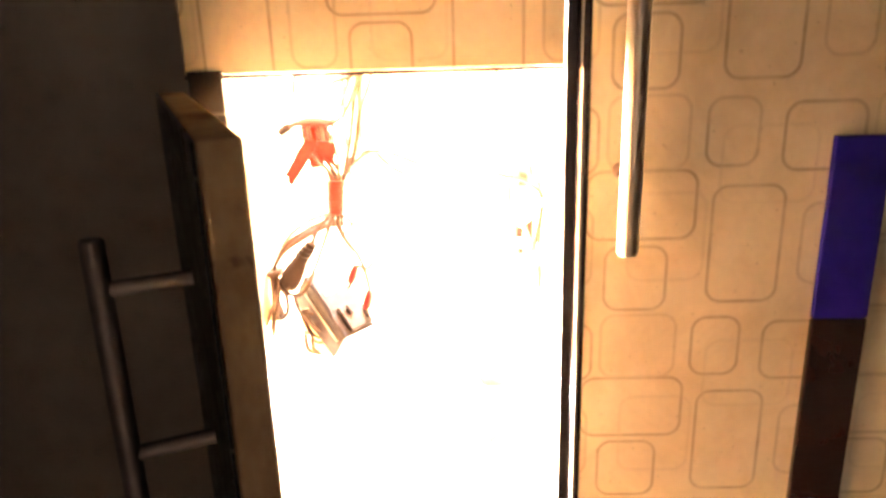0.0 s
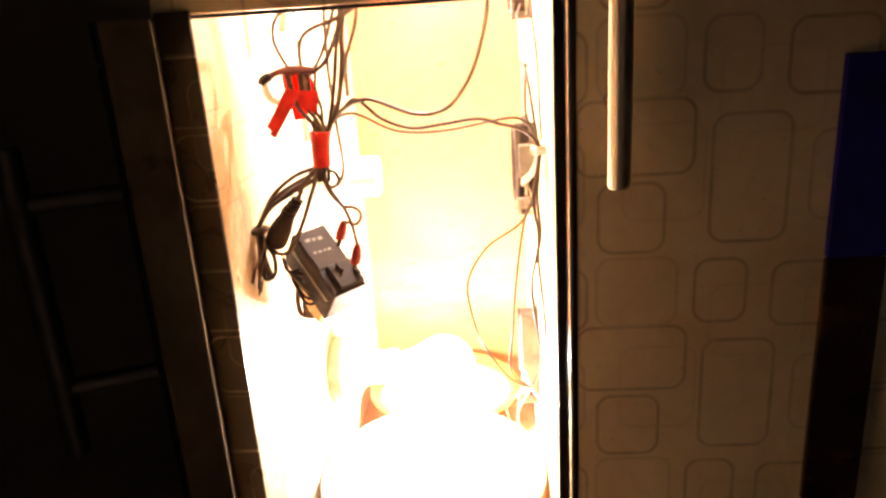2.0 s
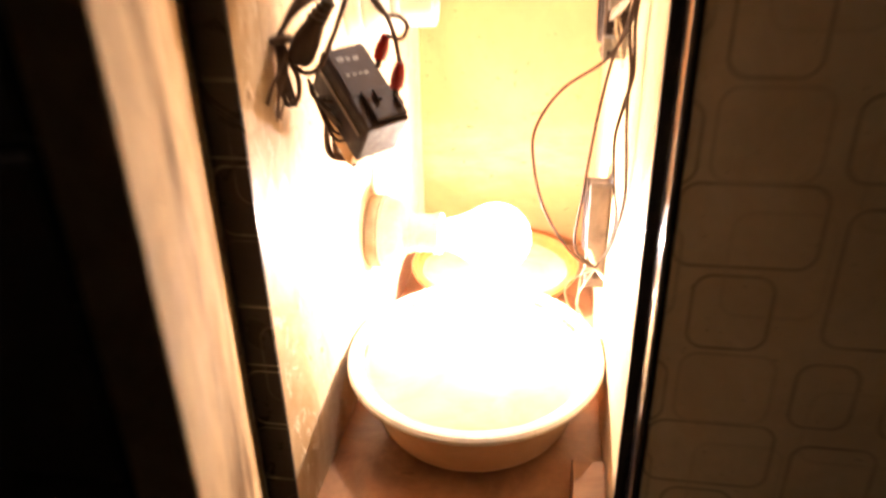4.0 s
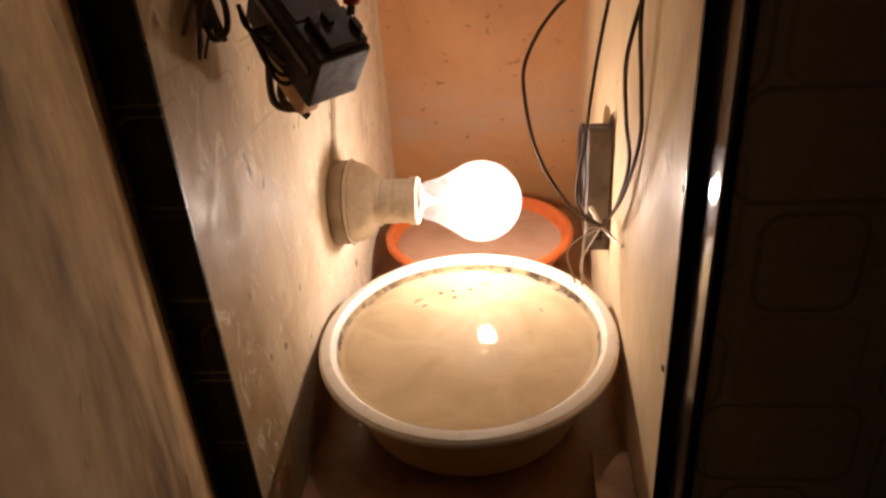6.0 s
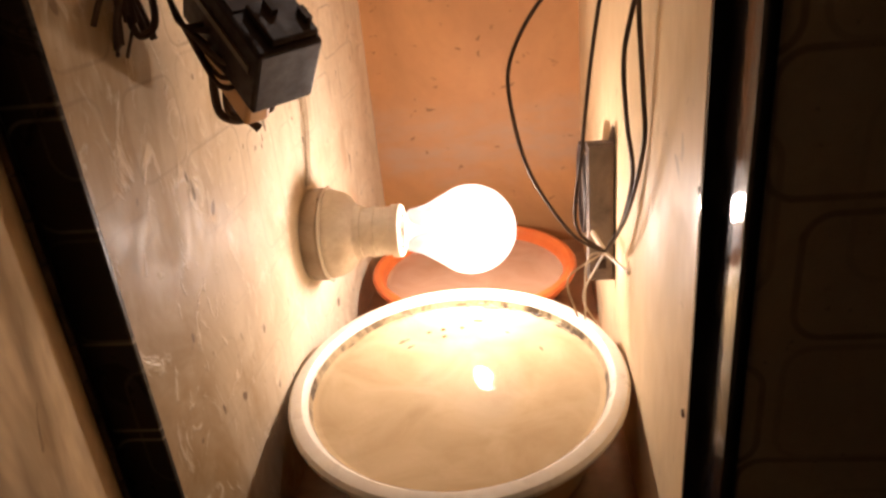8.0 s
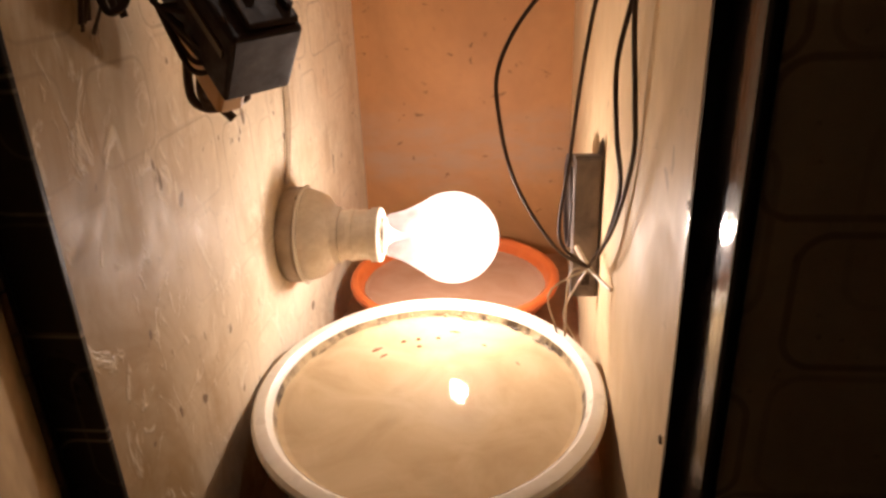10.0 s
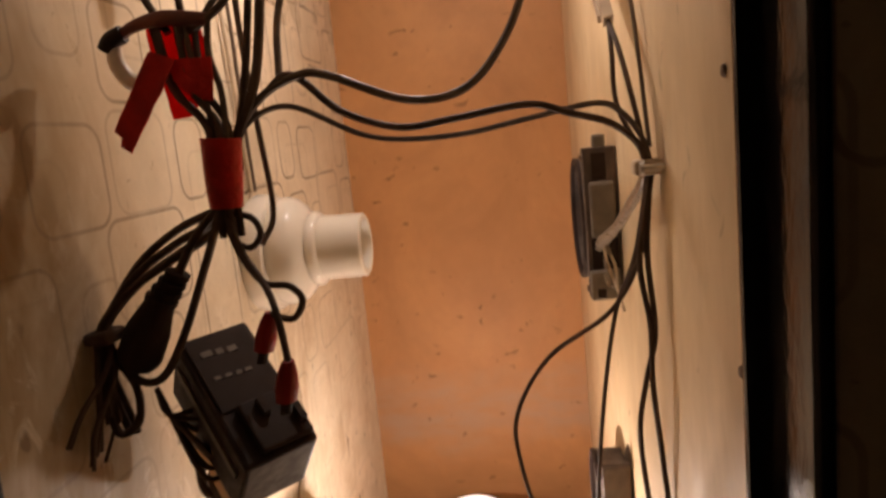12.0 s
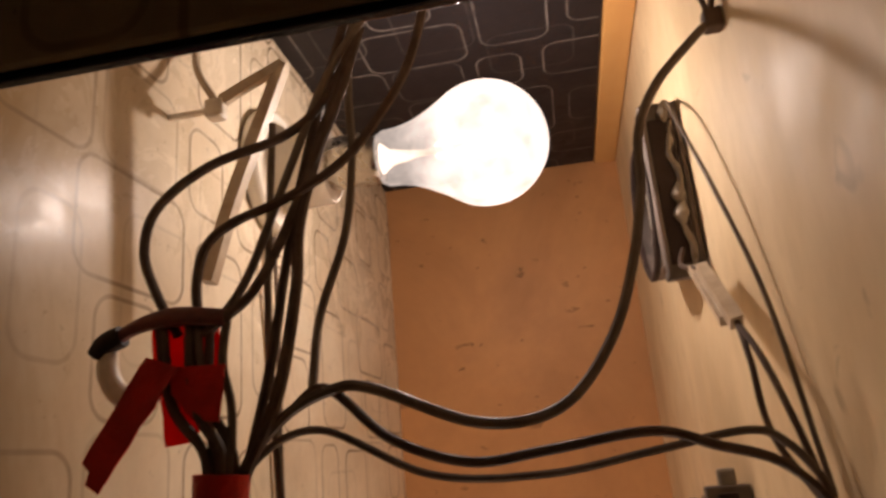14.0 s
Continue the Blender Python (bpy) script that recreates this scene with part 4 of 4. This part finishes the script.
def flag(name, pts, label, mat):
    """A folded strip of tape through pairs of edge points."""
    bm = bmesh.new()
    v = [bm.verts.new(p) for p in pts]
    for i in range(0, len(v) - 3, 2):
        bm.faces.new((v[i], v[i + 1], v[i + 3], v[i + 2]))
    bmesh.ops.subdivide_edges(bm, edges=bm.edges[:], cuts=3, use_grid_fill=True)
    for q in bm.verts:
        q.co += Vector((0, 1, 0)) * 0.0009 * noise.noise(q.co * 190)
    bmesh.ops.solidify(bm, geom=bm.faces[:], thickness=0.0005)
    return part(name, bm, mat, harness, label, True)


flag("tape_tail", ((-0.0600, 0.0545, 0.5985), (-0.0520, 0.0540, 0.5955), (-0.0640, 0.0535, 0.5920), (-0.0575, 0.0535, 0.5870), (-0.0738, 0.0530, 0.5768), (-0.0682, 0.0530, 0.5718)), "loose end of red tape", M_TAPE)
flag("tape_nick", ((-0.0715, 0.0530, 0.5750), (-0.0682, 0.0530, 0.5722), (-0.0722, 0.0528, 0.5722), (-0.0692, 0.0528, 0.5700)), "torn corner of red tape", M_TAPE)
flag("tape_fold", ((-0.0640, 0.0625, 0.6070), (-0.0470, 0.0625, 0.6060), (-0.0635, 0.0625, 0.5985), (-0.0455, 0.0625, 0.5970), (-0.0605, 0.0620, 0.5880), (-0.0480, 0.0620, 0.5880), (-0.0590, 0.0615, 0.5790), (-0.0520, 0.0615, 0.5795)), "thin red tape that lets light through", M_FILM)
flag("tape_fold", ((-0.0560, 0.0565, 0.5960), (-0.0425, 0.0565, 0.5955), (-0.0545, 0.0560, 0.5900), (-0.0430, 0.0565, 0.5890), (-0.0500, 0.0570, 0.5840), (-0.0440, 0.0570, 0.5830)), "crumpled dark fold of red tape", M_TAPE)

# clips on the walls
clip = thing("cable_clip", "white plastic cable hook under the grimy taped arm", "cable clip", "cable clips")
part("saddle", tube([(-0.0730, 0.0590, 0.6020), (-0.0728, 0.0590, 0.5965), (-0.0700, 0.0600, 0.5915), (-0.0650, 0.0610, 0.5900), (-0.0610, 0.0612, 0.5915)], 0.0026, 10, 6, [0.0022, 0.0026, 0.0027, 0.0024, 0.0018]), M_OLDPL, clip, smooth=True)
part("hook", tube([(-0.0752, 0.0585, 0.6010), (-0.0730, 0.0580, 0.6035), (-0.0690, 0.0580, 0.6050)], 0.0027, 12, 4), M_CASE, clip, smooth=True)
clip = thing("cable_clip", "grey plastic cable clip holding wires on the board wall", "cable clip", "cable clips")
part("saddle", box(0.0800, 0.0889, 0.0785, 0.0870, 0.5475, 0.5525, 0.0012), M_PALE, clip)
part("pin", lathe([(0, 0), (0.0012, 0), (0.0012, 0.006), (0.0022, 0.0062), (0.0018, 0.0075), (0, 0.0078)], pose(0.0888, 0.0770, 0.5500, 0, -90, 0), 10), M_STEEL, clip)
clip = thing("cable_clip", "small tie holding a grey cable on the board wall", "cable clip", "cable clips")
part("tie", box(0.0835, 0.0889, 0.0945, 0.1000, 0.6815, 0.6880, 0.0010), M_WIRE, clip)
clip = thing("cable_clip", "dark clip gathering cables low on the side wall", "cable clip", "cable clips")
part("saddle", box(-0.0889, -0.0800, 0.0420, 0.0530, 0.5145, 0.5185, 0.0014), M_WIRE, clip)

# wires down the right wall to the lowest fan
side_wires = thing("fan_leads", "thin black fan leads looping down the board wall", "cables")
K = Vector((0.0790, 0.150, 0.3500))
wire("lead", [(0.0850, 0.084, 0.548), (0.0835, 0.088, 0.525), (0.0730, 0.098, 0.500), (0.0500, 0.110, 0.480), (0.0365, 0.115, 0.457), (0.0355, 0.118, 0.436), (0.0430, 0.125, 0.402), (0.0620, 0.138, 0.366), K], 0.0011, M_WIRE, side_wires)
wire("lead", [(0.0850, 0.084, 0.548), (0.0815, 0.095, 0.520), (0.0755, 0.110, 0.495), (0.0700, 0.120, 0.455), (0.0665, 0.130, 0.412), (0.0640, 0.140, 0.370), K], 0.0011, M_WIRE, side_wires)
wire("lead", [(0.0855, 0.083, 0.548), (0.0835, 0.084, 0.522), (0.0850, 0.085, 0.495), (0.0820, 0.088, 0.478), (0.0790, 0.090, 0.458), (0.0810, 0.094, 0.432), (0.0845, 0.100, 0.408), (0.0830, 0.122, 0.376), K], 0.0012, M_WIRE, side_wires)
wire("lead", [(0.0860, 0.083, 0.548), (0.0810, 0.084, 0.520), (0.0835, 0.085, 0.497), (0.0835, 0.086, 0.475), (0.0860, 0.088, 0.445), (0.0870, 0.090, 0.423), (0.0840, 0.112, 0.385), K], 0.0012, M_WIRE, side_wires)
for i, (a, b) in enumerate((((0.0600, 0.145, 0.338), (0.0640, 0.140, 0.318)), ((0.0680, 0.150, 0.325), (0.0740, 0.142, 0.312)), ((0.0700, 0.150, 0.345), (0.0680, 0.140, 0.316)))):
    wire("bare_end", [K, a, b], 0.0007, M_PALE, side_wires, "pale stripped wire ends")
wire("bare_end", [K, (0.083, 0.14, 0.349), (0.0875, 0.125, 0.350)], 0.0012, M_PALE, side_wires)
wire("bare_end", [K + Vector((0, 0.004, -0.001)), K, K + Vector((-0.003, 0.030, -0.002))], 0.0018, M_PALE, side_wires)

# leads and connector of the middle and upper fans
for z, name in ((0.519, "mid"), (0.6665, "top")):
    lead = thing("fan_plug", "pale two-pin plug on the fan's leads", "connector", "fan plugs")
    if name == "top":
        a, b = Vector((0.0800, 0.160, 0.634)), Vector((0.0795, 0.112, 0.600))
        part("housing", tube([a.lerp(b, 0.28), a.lerp(b, 0.6), b], 0.0036, 4, 4, [0.0026, 0.0030, 0.0028], 0.8), M_PALE, lead)
        part("shroud", tube([a.lerp(b, 0.15) + Vector((-0.0012, 0.0015, -0.003)), a.lerp(b, 0.85) + Vector((-0.0012, 0.0015, -0.003))], 0.0021, 4, 4), M_PALE, lead)
        wire("lead", [a + Vector((0, 0.012, 0.004)), a + Vector((-0.003, 0.004, -0.004)), a.lerp(b, 0.3)], 0.0011, M_WIRE, lead)
        for k in (-1, 1):
            wire("lead", [b, (0.0795 + 0.001 * k, 0.100 - 0.002 * k, 0.588), (0.0805 + 0.002 * k, 0.092 - 0.004 * k, 0.570), (0.0850, 0.084, 0.552)], 0.0011, M_WIRE, lead)
        wire("lead", [(0.0850, 0.176, 0.700), (0.0820, 0.150, 0.680), (0.0835, 0.125, 0.645), (0.0860, 0.104, 0.605), (0.0868, 0.088, 0.556)], 0.0009, M_GREY, lead)
    else:
        a, b = Vector((0.0800, 0.172, 0.512)), Vector((0.0840, 0.150, 0.522))
        part("housing", tube([a + Vector((-0.002, 0.002, -0.004)), a, a.lerp(b, 0.5), b], 0.003, 9, 5, [0.0018, 0.0036, 0.0030, 0.0022], 0.8), M_GLUE, lead, smooth=True)
        for k in range(5):
            o = a + Vector((rnd.uniform(-0.002, 0.003), rnd.uniform(-0.004, 0.002), rnd.uniform(-0.016, 0.003)))
            part("glue_lump", tube([o, o + Vector((0.001, -0.001, -0.003)), o + Vector((0.002, -0.001, -0.006))], 0.002, 8, 4, [0.0006, rnd.uniform(0.0012, 0.0020), 0.0005], 0.8), M_GLUE, lead, smooth=True)
        wire("lead", [b, (0.0855, 0.120, 0.535), (0.0850, 0.095, 0.543), (0.0850, 0.086, 0.548)], 0.0026, M_GLUE, lead)
        for k in (0.0, 0.003):
            wire("stripped_wire", [a, a + Vector((0.001 + k, -0.004, -0.010)), a + Vector((0.004, -0.006 - k, -0.020)), a + Vector((0.006, -0.012, -0.030))], 0.0008, M_PALE, lead, "pale stripped wire")

# white conduit frame and thin cables on the left wall
conduit = thing("conduit", "pale plastic conduit strip leaning on the side wall", "conduit")
part("strip", tube([(-0.0522, 0.118, 0.7090), (-0.0590, 0.113, 0.6830), (-0.0665, 0.108, 0.6550), (-0.0720, 0.104, 0.6290)], 0.0030, 4, 6), M_PALE, conduit)
part("arm", tube([(-0.0522, 0.118, 0.7095), (-0.0610, 0.113, 0.7015), (-0.0700, 0.108, 0.6930)], 0.0024, 4, 6), M_PALE, conduit)
part("nail_clip", box(-0.0752, -0.0690, 0.1050, 0.1110, 0.6865, 0.6935, 0.0012), M_OLDPL, conduit)
part("stub", lathe([(0, 0), (0.0012, 0), (0.0012, 0.0138), (0, 0.0140)], pose(-0.0889, 0.1080, 0.6900, 0, 90, 0), 10), M_OLDPL, conduit, "plastic stub")
leads = thing("lamp_leads", "thin pale lamp cables down the side wall", "cables")
wire("lead", [(-0.0872, 0.135, 0.7765), (-0.0872, 0.125, 0.742), (-0.0820, 0.112, 0.712), (-0.0725, 0.1075, 0.6935)], 0.0016, M_PALE, leads)
wire("lead", [(-0.0860, 0.175, 0.668), (-0.0865, 0.182, 0.630), (-0.0868, 0.187, 0.580), (-0.0868, 0.190, 0.548)], 0.0014, M_PALE, leads)
wire("lead", [(-0.0850, 0.185, 0.670), (-0.0855, 0.189, 0.630), (-0.0860, 0.191, 0.580), (-0.0862, 0.193, 0.548)], 0.0012, M_GREY, leads)
wire("lead", [(-0.0872, 0.200, 0.488), (-0.0872, 0.222, 0.430), (-0.0872, 0.212, 0.395), (-0.0870, 0.2020, 0.3785)], 0.0013, M_PALE, leads)
wire("lead", [(-0.0872, 0.204, 0.488), (-0.0872, 0.217, 0.430), (-0.0872, 0.208, 0.395), (-0.0870, 0.1990, 0.3785)], 0.0013, M_PALE, leads)

# screws in the edge of the right wall
for y, z in ((0.0075, 0.4345), (0.0065, 0.508), (0.012, 0.574), (0.012, 0.354)):
    s = part("wall_screw", lathe([(0, 0), (0.0016, 0), (0.0013, 0.0006), (0, 0.0008)], pose(XR - 0.0001, y, z, 0, -90, 0), 12), M_SCREW)
    tagged(s, "small rusty screw head in the board wall", "screw", "wall screws")

# the plan's units become metres
for ob in list(scene.objects):
    if ob.parent is None and ob is not cam:
        ob.matrix_basis = Matrix.Scale(UNIT, 4) @ ob.matrix_basis
